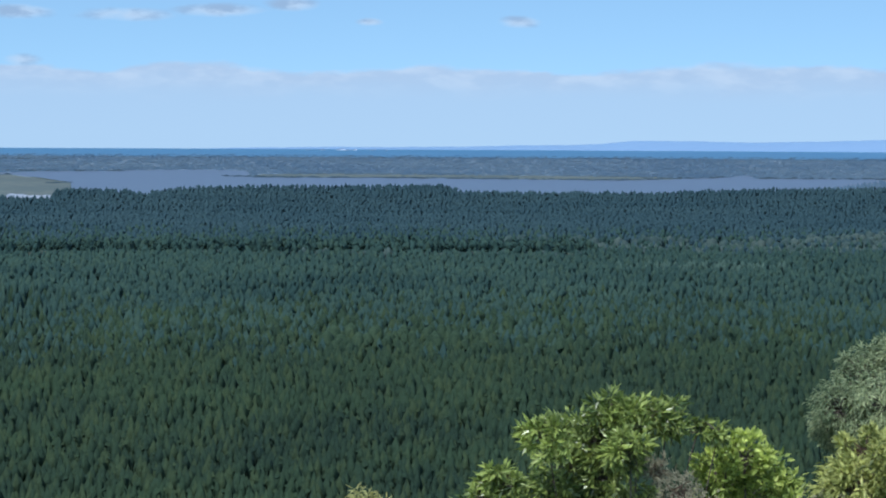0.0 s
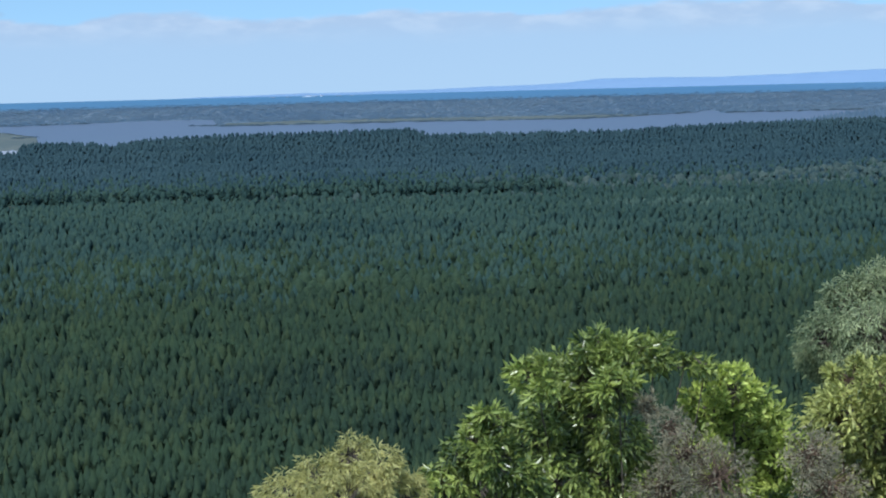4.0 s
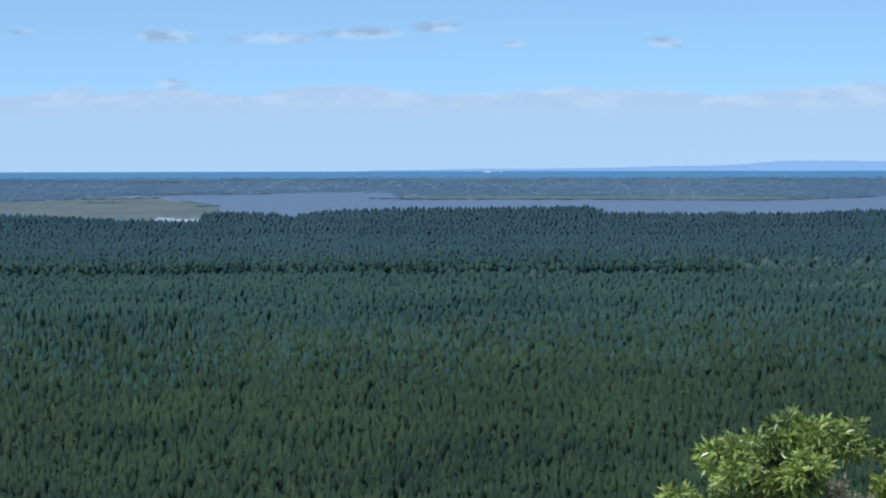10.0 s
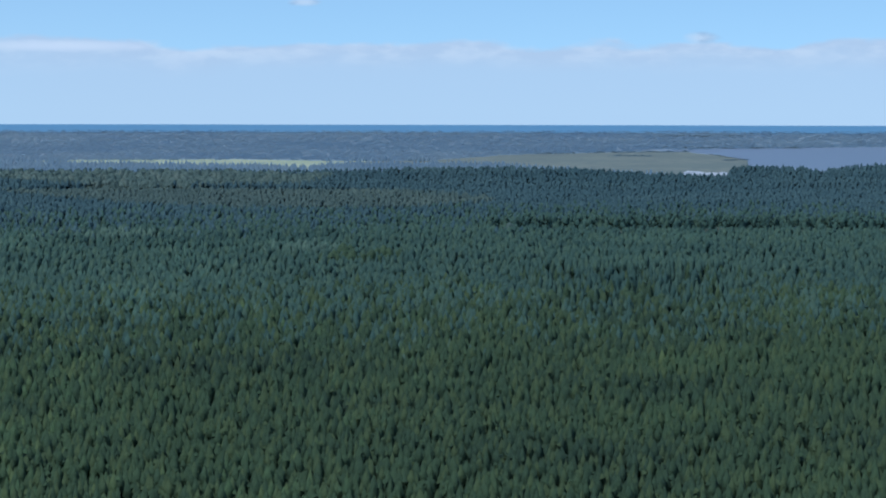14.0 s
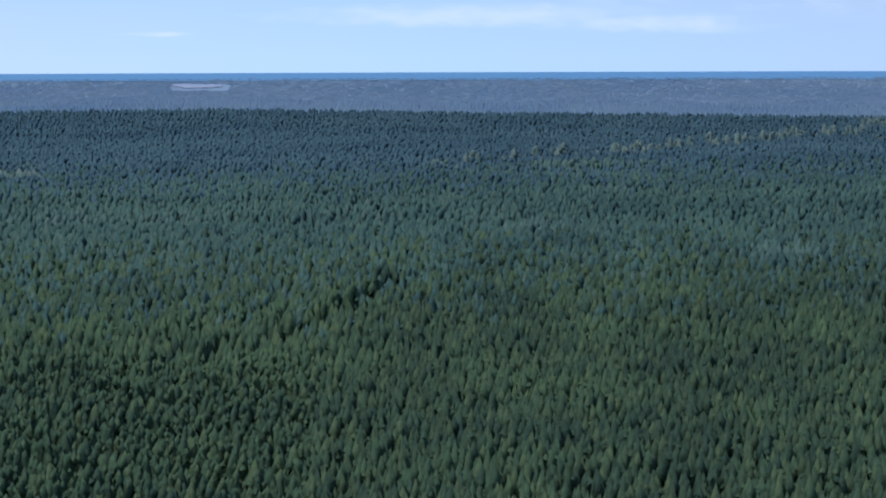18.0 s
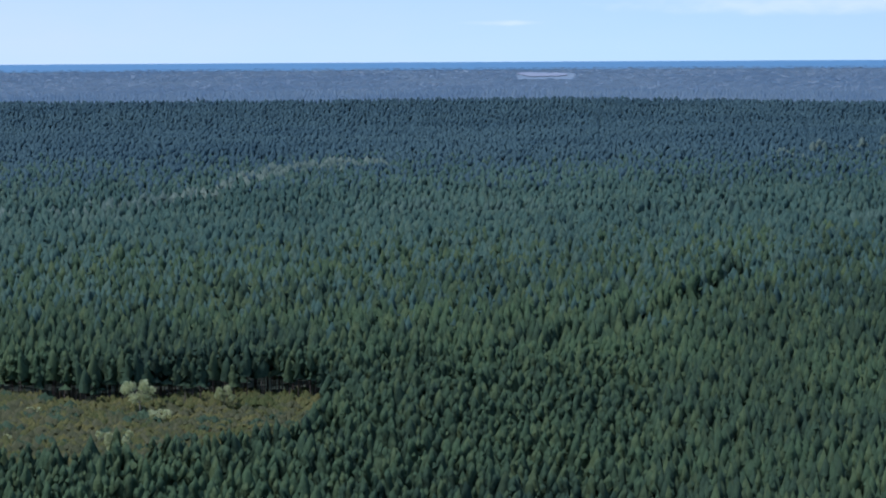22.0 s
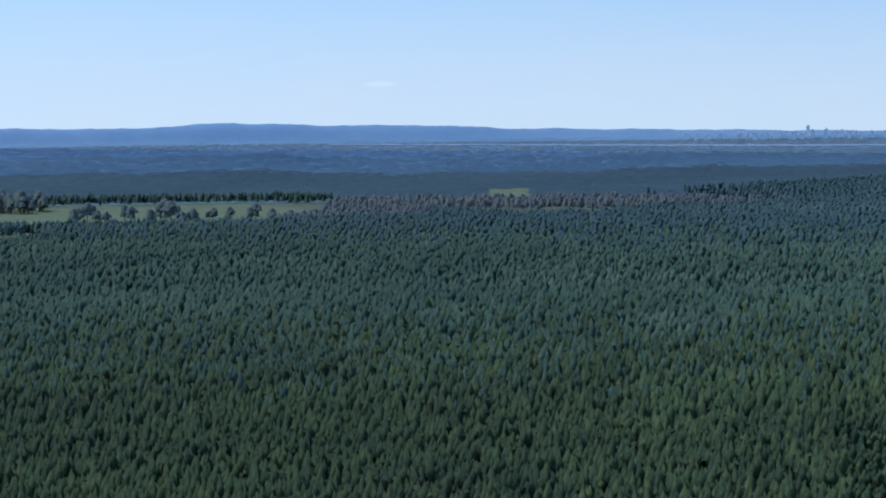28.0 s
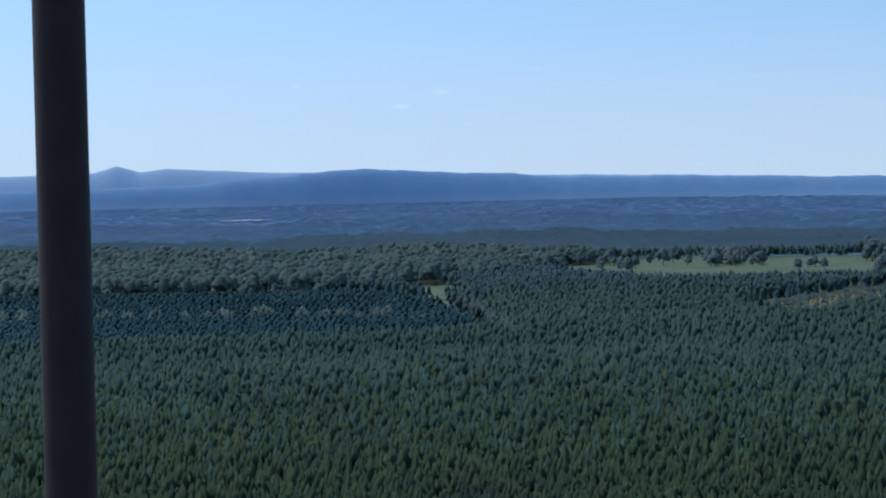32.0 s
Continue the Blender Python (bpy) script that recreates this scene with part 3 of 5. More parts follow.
def sort_out(az, r):
    """What grows at a place: 0 nothing, 1 pine, 2 young pine, 3 eucalypt, 4 browned pine, 5 island wood, 6 far pine, 7 pale gum."""
    el = dip(r)
    el_true = el
    az = az + rng.normal(0, 1, len(az)) * np.where(r > 2700, 0.02, 0.12)
    el = el * (1 + rng.normal(0, 0.008, len(el)))
    k = np.ones(len(az), int)
    past = el > np.interp(az, EDGE_AZ, EDGE_EL)
    k[past] = np.where(az[past] < 56.5 + 60 * (el[past] + 0.9) * (el[past] > -0.9) + rng.normal(0, 0.8, past.sum()), 5, 6)
    k[(az + rng.normal(0, 1.3, len(az)) > 64.5 + 4 * (el + 1.9)) & (el > -1.95) & (k == 1)] = 6
    # eucalypt belts
    k[within(az, el, [-17, -13.2, -9.9, -7.3, -3, -1.2], [-2.8, -2.8, -2.85, -2.95, -2.8, -2.66], [-2.30, -2.30, -2.40, -2.62, -2.62, -2.60]) & (rng.uniform(size=len(az)) < 0.6)] = 3
    # the ride through the plantation: open strip with a few gums, tall pines along its far side
    k[within(az, el, [-3.2, 2, 14.3], [-3.03, -3.03, -3.02], [-2.92, -2.93, -2.93])] = 0
    gums = within(az, el, [-3.2, 2, 5, 14.3], [-2.98, -2.98, -2.96, -2.95], [-2.88, -2.88, -2.90, -2.90])
    k[gums & (rng.uniform(size=len(az)) < np.interp(az, [-3.2, 6, 14], [0.22, 0.12, 0.03]))] = 12
    k[within(az, el, [-3.4, 2, 14.3], [-2.92, -2.93, -2.93], [-2.74, -2.76, -2.78])] = 9
    k[within(az, el, [17.9, 18.6, 20.5, 23, 25.5], [-1.66, -1.82, -1.85, -1.85, -1.7], [-1.60, -1.60, -1.56, -1.53, -1.55])] = 3
    k[within(az, el, [14.2, 16.6, 20.2, 23.0, 25.2], [-2.3, -2.5, -2.46, -2.3, -2.05], [-2.2, -1.98, -1.9, -1.83, -1.98])] = 4
    line = near_line(az, el, CREEK, 0.055)
    k[line] = np.where(rng.uniform(size=line.sum()) < 0.45, 7, 1)
    line = near_line(az, el, CREEK_2, 0.045)
    k[line] = np.where(rng.uniform(size=line.sum()) < 0.3, 7, 1)
    for pa, pe, wa, we in ((4.1, -5.1, 0.35, 0.10), (0.5, -5.35, 2.6, 0.16), (-2.6, -5.5, 1.2, 0.12), (17.2, -3.75, 0.8, 0.10), (84.0, -6.1, 0.5, 0.1), (88.0, -8.2, 0.7, 0.2), (11.5, -4.85, 1.2, 0.08)):
        k[np.hypot((az - pa) / wa, (el - pe) / we) + rng.uniform(-0.3, 0.3, len(az)) < rng.choice([0.0, 1.0], len(az))] = 8
    k[near_line(az, el, LANE, 0.07) | near_line(az, el, LANE_2, 0.085)] = 0
    # big eucalypt wood and its neighbours to the north
    k[within(az, el, [84, 88, 90.2, 93.4, 95.9, 100.9, 105], [-1.98, -1.93, -2.05, -2.33, -2.45, -2.45, -2.45], [-1.86, -1.80, -1.80, -1.58, -1.72, -1.52, -1.5])] = 3
    k[within(az, el, [64, 66, 68, 72, 72.5, 76.2, 77], [-2.05, -2.12, -2.1, -2.12, -2.32, -2.35, -2.3], [-2.0, -1.9, -1.84, -1.84, -1.84, -1.9, -2.2])] = 10
    k[within(az, el, [74.4, 75, 88.4, 89], [-1.84, -1.84, -1.84, -1.80], [-1.76, -1.74, -1.74, -1.76])] = 9
    k[within(az, el, [91.5, 92.8, 95, 105], [-3.5, -3.75, -3.78, -3.8], [-3.45, -2.72, -2.45, -2.42])] = 2
    # browned pine along this edge stands in for the stand's sunlit face
    k[near_line(az, el, [(92.85, -2.35), (92.7, -2.8), (91.9, -3.3), (91.3, -3.75)], 0.045)] = 4
    stripe = within(az, el, [93.5, 97, 105], [-3.14, -3.06, -2.98], [-3.10, -3.0, -2.92])
    k[stripe] = np.where(rng.uniform(size=stripe.sum()) < 0.12, 3, 2)
    # open ground
    k[within(az, el, [-17.2, -16.0, -15.3, -14.9], [-2.42, -2.42, -2.38, -2.3], [-1.98, -1.96, -1.98, -2.05])] = 0
    k[within(az, el, [74.6, 76, 81, 84, 86, 88, 90.4], [-2.1, -2.42, -2.42, -2.4, -2.42, -2.4, -2.2], [-1.84, -1.80, -1.82, -1.82, -1.82, -1.78, -1.93])] = 0
    k[within(az, el, [67.2, 68.2, 70.5, 72.2], [-2.15, -2.28, -2.28, -2.15], [-2.1, -2.07, -2.06, -2.1])] = 0
    k[within(az, el, [69.9, 70.9], [-1.78, -1.78], [-1.53, -1.53])] = 0
    k[within(az, el, [92.72, 93.0, 93.6, 94.1], [-2.95, -2.82, -2.57, -2.42], [-2.3, -2.28, -2.28, -2.34])] = 0
    k[within(az, el, [81.0, 83.1, 84.4, 85.5, 86.3], [-2.7, -3.05, -3.38, -3.35, -3.1], [-2.5, -2.56, -2.7, -2.85, -2.96])] = 0
    k[within(az, el, [45.2, 46.0, 47.5, 51, 53.5, 55.0, 57.2], [-8.5, -9.6, -10.1, -10.2, -10.3, -10.0, -9.3], [-8.2, -8.0, -7.95, -8.1, -7.75, -8.4, -9.0])] = 0
    k[within(az, el, [-10.3, -9, -7.05, -6.9, -6.45, -5.2, -3.9, -2.7, -0.05, 4.4, 4.45, 5.73, 8.4, 9.7, 11.3], [-1.0, -1.2, -1.4] + [-1.6] * 10 + [-0.93, -0.89],
             [-0.92, -0.92, -0.92, -0.86, -0.90, -0.95, -0.98, -0.98, -0.95, -0.95, -0.81, -0.79, -0.83, -0.86, -0.87]) & (k != 1)] = 0
    k[within(az, el, [8.4, 8.8, 9.7, 10.6, 12, 13.9, 15.5], [-1.6, -1.6, -1.6, -1.5, -1.45, -1.3, -1.2], [-1.10, -1.05, -0.93, -0.90, -0.95, -1.0, -1.12]) & (k != 1)] = 0
    k[within(az, el, [-5.4, -2.7, 4.3], [-0.99, -0.99, -0.96], [-0.93, -0.90, -0.88])] = 0
    k[within(az, el, [13.5, 17.9, 18.42, 20.1, 24.6], [-1.25, -1.27, -1.36, -1.30, -1.22], [-1.16, -1.14, -1.12, -1.11, -1.14]) & (k != 1) & (k != 3)] = 0
    k[within(az, el, [39.8, 41.1], [-0.72, -0.72], [-0.57, -0.57])] = 0
    k[within(az, el, [61.0, 64, 68, 74.5], [-0.68, -0.66, -0.61, -0.52], [-0.625, -0.605, -0.56, -0.475])] = 0
    k[(el > -0.44) & (az < 62)] = 0
    # a block whose rows run almost at the hill
    rows = within(az, el, [8.6, 9.5, 12.6, 13.5], [-4.5, -4.8, -4.78, -4.3], [-4.2, -4.08, -4.08, -4.25])
    k[rows & (np.mod(np.radians(az - 11) * 1200 + (r - 1200) * 0.14, 7.0) < 3.2)] = 0
    # below the lowest view
    low = np.interp(az, [-17, 16, 22, 37, 40.5, 60, 63, 105], [-11.4, -10.5, -11.3, -12.6, -14.7, -14.7, -11.2, -10.9])
    k[el_true < low] = 0
    return k


PINES_CLOSE = [slim_pine(3, 6, 2, s, 0.44) for s in range(14)]
PINES_NEAR = [slim_pine(2, 6, 2, 100 + s, 0.3) for s in range(14)]
PINES_MID = [slim_pine(2, 6, 1, 20 + s, 0.3) for s in range(14)]
PINES_FAR = [slim_pine(2, 4, 0, 40 + s, 0.3) for s in range(12)]
PINES_DOT = [slim_pine(1, 6, 0, 60 + s, 0.05) for s in range(8)]
PINES_TALL = [slim_pine(3, 5, 0, 70 + s, 0.55) for s in range(8)]
TUFTS = [pine_shape(5, [(0.25, 0.45, 1)], 80 + s) for s in range(6)]
ROUND = [dome_crown(6, 300 + s) for s in range(8)]
CROWNS = [pine_shape(4, [(0.74, 0.20, 1), (0.56, 0.32, 4), (0.10, 0.36, 1)], 140 + s) for s in range(8)]

stands = [(365, 700, 3.0, 2.9, PINES_NEAR), (700, 950, 4.2, 3.3, PINES_MID), (950, 1250, 5.6, 4.0, PINES_MID), (1250, 1800, 9.0, 4.8, PINES_FAR),
          (1800, 2700, 14.0, 5.6, PINES_FAR), (2700, 3850, 19.0, 6.4, PINES_FAR)]
# patches of pines painted lighter as if sunlit: bearing, depression, half widths
LIT_PATCHES = [(33.0, -4.40, 1.0, 0.12), (36.5, -4.05, 0.5, 0.08), (41.3, -4.17, 1.4, 0.10), (31.1, -3.40, 0.6, 0.08), (50.6, -4.35, 1.2, 0.12), (55.5, -4.62, 0.9, 0.10), (58.2, -5.50, 0.8, 0.20),
         (43.3, -4.15, 2.0, 0.10), (31.8, -2.72, 1.5, 0.10), (67.0, -4.15, 5.0, 0.10), (66.6, -5.30, 1.5, 0.25), (-6.0, -3.35, 2.0, 0.10), (22.5, -3.2, 1.5, 0.10), (27.0, -5.0, 1.2, 0.2), (18.5, -3.55, 1.2, 0.10)]
SINGLE_R, SINGLE_AZ = (344.0, 365.0), (40.5, 60.0)
for n, (r0, r1, dr, dt, shapes) in enumerate(stands):
    az, r = scatter(r0, r1, dr, dt)
    kind = sort_out(az, r)
    where = spot(az, r)
    hv = np.clip(rng.normal(0, 1, len(az)), -1.7, 1.7)
    # the block planted in clear rows has slim trees
    slim = np.where(within(az, dip(r), [8.4, 9.5, 12.6, 13.7], [-4.6, -4.9, -4.88, -4.4], [-4.1, -3.98, -3.98, -4.15]), 0.8, 1.0)
    el = dip(r)
    fat = np.interp(r, [365, 700, 950, 1250, 1800, 2700], [0.95, 1.12, 1.35, 1.65, 1.85, 2.0])
    tall = np.interp(r, [365, 700, 1250, 1800, 2600], [12.2, 12.8, 14.3, 13.8, 12.6])
    in_lit_patch = np.zeros(len(az), bool)
    for fa, fe, wa, we in LIT_PATCHES:
        in_lit_patch |= np.hypot((az - fa) / wa, (el - fe) / we) + rng.uniform(-0.45, 0.45, len(az)) < 0.8
    # needles by distance from the hill: haze painted in as bluer base colours
    haze_step = (r + rng.uniform(-230, 230, len(az)) > np.interp(az, [0, 20, 45], [1150, 1050, 960])).astype(int) + (r + rng.uniform(-320, 320, len(az)) > np.interp(az, [10, 40, 60, 80], [2100, 1750, 1750, 2100]))
    # where the brightened copies stand in for more light and haze
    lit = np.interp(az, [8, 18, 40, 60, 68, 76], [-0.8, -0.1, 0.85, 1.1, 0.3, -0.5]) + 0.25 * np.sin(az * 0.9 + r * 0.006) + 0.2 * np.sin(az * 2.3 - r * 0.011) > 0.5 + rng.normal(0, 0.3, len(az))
    for m, needles in enumerate((PINE, PINE_HAZE, PINE_HAZE_FAR, PINE_LIT, PINE_LIT_HAZE, PINE_LIT_HAZE_FAR)):
        i = (kind == 1) & ~in_lit_patch & (haze_step == m % 3) & (lit == (m > 2))
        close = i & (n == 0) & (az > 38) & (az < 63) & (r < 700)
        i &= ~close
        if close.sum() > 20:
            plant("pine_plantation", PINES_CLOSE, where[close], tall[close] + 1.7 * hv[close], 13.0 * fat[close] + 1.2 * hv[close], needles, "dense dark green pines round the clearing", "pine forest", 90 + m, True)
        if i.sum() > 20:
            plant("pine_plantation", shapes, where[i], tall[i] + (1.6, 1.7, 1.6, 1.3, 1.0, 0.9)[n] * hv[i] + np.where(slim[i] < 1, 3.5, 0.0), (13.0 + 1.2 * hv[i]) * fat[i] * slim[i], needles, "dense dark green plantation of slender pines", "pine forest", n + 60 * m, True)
    i = (kind == 1) & in_lit_patch
    plant("lit_patch_pines", shapes, where[i], tall[i] + 1.8 * hv[i], (13.0 + 1.2 * hv[i]) * fat[i], PINE_LIT_PATCH, "plantation pines in patches painted lighter as if sunlit", "pine forest", n + 400, True)
    i = kind == 9
    plant("tall_edge_pines", PINES_TALL if n < 5 else PINES_FAR, where[i], np.where(r[i] < 2500, 16.0, 12.5) + 1.3 * hv[i], (24.0 + hv[i]), PINE_HAZE, "tall pines with bare stems along a ride", "pine forest", n + 420, True)
    i = kind == 2
    plant("young_plantation", shapes, where[i], 7.5 + 0.3 * hv[i], 11.0 * fat[i], YOUNG, "even dark block of young pines", "pine forest", n + 10, True)
    i = kind == 4
    plant("browned_stand", shapes, where[i], (13 + 1.0 * hv[i]) * np.where(r[i] > 2700, 0.55, 1.0), (13 + 1.0 * hv[i]) * fat[i], BROWN, "grey-brown thinned pines, and a pine edge browned to look sunlit", "pine forest", n + 20, True)
    if n == 0:
        # stems that show along the clearing and the lanes
        i = np.where((kind == 1) & (az > 42) & (az < 60) & (r > 560))[0]
        stem = np.array([(math.cos(t), math.sin(t), z) for z in (0.0, 0.55) for t in (0.3, 2.4, 4.5)]), np.array(
            [(0, 1, 4), (0, 4, 3), (1, 2, 5), (1, 5, 4), (2, 0, 3), (2, 3, 5)]), np.zeros(6)
        plant("pine_stems", [stem], where[i], 12.4 + 0.8 * hv[i], 0.16 + 0 * hv[i], PINE_BARK, "grey-brown pine stems along the clearing", "tree trunks", 5, True)

# round crowned woods: wider spacing
for n, (r0, r1, dr, dt, shapes, size) in enumerate([(560, 2000, 6.5, 5.0, CROWNS, 11.0), (2000, 3700, 17, 10, ROUND, 12.5)]):
    az, r = scatter(r0, r1, dr, dt)
    kind = sort_out(az, r)
    where = spot(az, r)
    s = size * rng.uniform(0.6, 1.3, len(az))
    s = s * np.where((az > 84) & (r > 2000), 1.35, 1.0)
    i = kind == 3
    plant("eucalypt_wood", shapes, where[i], s[i], s[i] * (1.0, 1.5)[n], EUCALYPT, "olive grey belt of rounded eucalypts", "woodland", n + 30, True)
    i = kind == 12
    plant("ride_gums", ROUND, where[i], s[i] * 1.0, s[i] * 1.0, EUCALYPT, "small pale gums along an open ride", "woodland", n + 33, True)
    i = kind == 10
    plant("grey_woodland", ROUND, where[i], s[i] * 0.9, s[i] * 0.8, HAZED_GREY_WOOD, "grey-brown thin woodland beside a pasture, with painted haze", "woodland", n + 36, True)
    i = kind == 8
    plant("hardwood_patch", ROUND, where[i], s[i] * 1.3, s[i] * 1.15, OLIVE, "lighter green rounded hardwoods among pines", "woodland", n + 45)
    i = kind == 7
    plant("gum_line", shapes, where[i], s[i] * 1.35, s[i] * 1.1, PALE_GUM, "pale crowned gums along a creek line", "woodland", n + 40)
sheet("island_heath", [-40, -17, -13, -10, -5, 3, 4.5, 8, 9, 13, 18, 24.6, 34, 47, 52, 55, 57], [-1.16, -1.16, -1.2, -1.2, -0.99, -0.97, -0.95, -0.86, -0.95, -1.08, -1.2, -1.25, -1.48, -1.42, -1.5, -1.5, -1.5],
      [-0.43] * 17, HEATH_GROUND, "grey-brown heath floor of the low island, blued by painted haze", "ground", 0.3, 16, 160)
# floor in three bands, each bluer, as haze would tint it
for name, low, high, mat, label in (("far_forest_ground", [-1.75, -1.8, -1.78, -1.78, -1.75, -1.5], [-1.12] * 6, FAR_GROUND, "distant forest floor with painted haze"),
                                    ("hazed_forest_floor", [-1.12] * 6, [-0.74] * 6, FAR_HAZED_GROUND, "distant forest floor painted blue with haze"),
                                    ("faint_forest_floor", [-0.74] * 6, [-0.30] * 6, FAR_HAZIER_GROUND, "forest floor near the horizon painted pale blue with haze")):
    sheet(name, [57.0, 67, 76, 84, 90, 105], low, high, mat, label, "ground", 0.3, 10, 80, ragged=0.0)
az, r = scatter(2650, 4870, 22.0, 6.0, -22, 106)
kind = sort_out(az, r)
where = spot(az, r)
s = rng.uniform(0.5, 1.3, len(az))
i = (kind == 5) & (dip(r) < -0.46)
belt = i & (dip(r) < np.interp(az, [-17, -10, 13, 20, 24, 30, 40, 57], [-1.0, -1.0, -1.12, -1.15, -1.18, -1.12, -1.02, -1.1]))
i &= ~belt
plant("island_woodland", TUFTS, where[i], 4.0 * s[i], 13 * s[i], HEATH, "grey-brown low paperbark woodland on the flat island, blued by painted haze", "woodland", 50, True)
plant("paperbark_belt", PINES_DOT, where[belt], 7 + 4 * s[belt], 16 + 10 * s[belt], HEATH, "taller grey paperbarks between the plantation and the heath, with painted haze", "woodland", 55, True)
# dark fringes of mangrove along the shores: bearings and depressions of each
A, R = [], []
for a0, e0, a1, e1 in ((-6.4, -0.905, -3.9, -0.985), (-3.9, -0.985, -0.1, -0.96), (-0.1, -0.96, 4.3, -0.955), (4.2, -0.945, 5.0, -0.935), (-10.3, -0.925, -7.05, -0.925), (7.28, -0.825, 10.6, -0.825),
                       (9.77, -0.915, 12.0, -0.95), (8.43, -1.09, 8.95, -1.11), (8.5, -0.56, 10.4, -0.565), (12.3, -0.96, 13.3, -0.975), (10.6, -1.02, 11.6, -1.01)):
    n = int(abs(a1 - a0) * 16)
    t = rng.uniform(0, 1, n)
    A.append(a0 + (a1 - a0) * t)
    R.append(reach(e0 + (e1 - e0) * t + 0.006 * np.sin(t * 37)))
A, R = np.concatenate(A), np.concatenate(R)
plant("mangrove_fringe", TUFTS, spot(A, R), rng.uniform(2.0, 5.5, len(A)), rng.uniform(10, 22, len(A)), MANGROVE, "dark mangroves along the passage shore", "mangrove", 57, True)
s = rng.uniform(0.6, 1.25, len(az))
# bands of painted haze, their edges made wavy along the bearing
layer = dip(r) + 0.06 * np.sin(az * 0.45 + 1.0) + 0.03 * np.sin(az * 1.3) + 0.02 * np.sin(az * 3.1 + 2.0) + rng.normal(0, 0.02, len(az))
for n, (low, high, mat, label) in enumerate(((-9, -1.12, FAR, "dark distant forest with painted haze"), (-1.12, -0.74, FAR_HAZED, "distant forest below the hills painted blue with haze"),
                                             (-0.74, 0, FAR_HAZIER, "forest near the horizon painted pale blue with haze"))):
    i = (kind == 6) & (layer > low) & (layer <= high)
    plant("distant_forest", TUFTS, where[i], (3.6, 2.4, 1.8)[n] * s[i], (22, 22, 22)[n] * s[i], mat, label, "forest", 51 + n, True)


# ---------------------------------------------------------------- hills on the horizon
def ridge(name, az_list, crest, r0, r1, mat, label, n=220, rough=0.02):
    """A long wooded rise whose crest is seen at the given heights along the bearing."""
    az = np.linspace(az_list[0], az_list[-1], n)
    w = sum(np.sin(az * k + p) * a for k, p, a in ((3.1, 0.4, 0.5), (7.7, 1.9, 0.3), (15.3, 4.0, 0.2), (31.0, 2.2, 0.15))) * rough
    el = np.interp(az, az_list, crest) + w
    cuts = np.linspace(0, 1, 9)
    rr = r0 + (r1 - r0) * cuts
    top = EYE + r1 * np.tan(np.radians(el))
    foot = land(r0) - 1.0
    z = foot + (top[:, None] - foot) * np.sin(cuts[None, :] * math.pi / 2) ** 1.3
    a = np.radians(az)[:, None]
    p = np.stack([-rr[None, :] * np.sin(a), rr[None, :] * np.cos(a), z], -1).reshape(-1, 3)
    return tagged(mesh_object(name, p, grid_faces(n, 9)[:, ::-1], mat, smooth=True), label, "hill", kind="structure")


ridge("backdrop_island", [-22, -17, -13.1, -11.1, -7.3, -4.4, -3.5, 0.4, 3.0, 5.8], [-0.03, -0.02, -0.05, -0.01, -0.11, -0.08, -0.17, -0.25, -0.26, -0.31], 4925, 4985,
      HILL_FAR, "dune island beyond the sea painted pale blue with haze", 200, 0.008)
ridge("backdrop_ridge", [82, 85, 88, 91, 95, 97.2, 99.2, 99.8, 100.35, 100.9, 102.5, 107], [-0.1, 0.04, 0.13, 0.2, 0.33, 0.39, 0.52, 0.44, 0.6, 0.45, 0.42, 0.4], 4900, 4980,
      HILL_FAR, "far range of hills painted pale blue with haze", 200, 0.01)
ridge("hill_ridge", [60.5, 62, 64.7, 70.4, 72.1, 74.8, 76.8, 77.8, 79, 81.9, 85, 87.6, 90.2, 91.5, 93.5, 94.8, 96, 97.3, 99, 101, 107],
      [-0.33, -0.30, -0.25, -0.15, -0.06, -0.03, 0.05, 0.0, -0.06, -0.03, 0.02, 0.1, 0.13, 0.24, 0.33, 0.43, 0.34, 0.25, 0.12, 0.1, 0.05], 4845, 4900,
      HILL_NEAR, "wooded hills along the horizon painted blue-grey with haze", 260, 0.02)


# ---------------------------------------------------------------- helpers for things
def part(name, verts, faces, mat, parent, label="", smooth=False):
    ob = mesh_object(name, verts, faces, mat, parent, smooth)
    return tagged(ob, label) if label else ob


def tube(points, radii, sides=5):
    """A tapered stem along points: vertices and triangles."""
    P = np.asarray(points, float)
    v, f = [], []
    for k, p in enumerate(P):
        d = P[min(k + 1, len(P) - 1)] - P[max(k - 1, 0)]
        d = d / (np.linalg.norm(d) + 1e-9)
        u = np.cross(d, (0.31, 0.95, 0.1))
        u /= np.linalg.norm(u) + 1e-9
        w = np.cross(d, u)
        for n in range(sides):
            t = 6.2832 * n / sides
            v.append(p + radii[k] * (math.cos(t) * u + math.sin(t) * w))
    for k in range(len(P) - 1):
        for n in range(sides):
            a, b = k * sides + n, k * sides + (n + 1) % sides
            f += [(a, b, b + sides), (a, b + sides, a + sides)]
    return np.array(v), np.array(f)


def joined(pieces):
    V, F, n = [], [], 0
    for v, f in pieces:
        V.append(v)
        F.append(np.asarray(f) + n)
        n += len(v)
    return np.concatenate(V), np.concatenate(F)


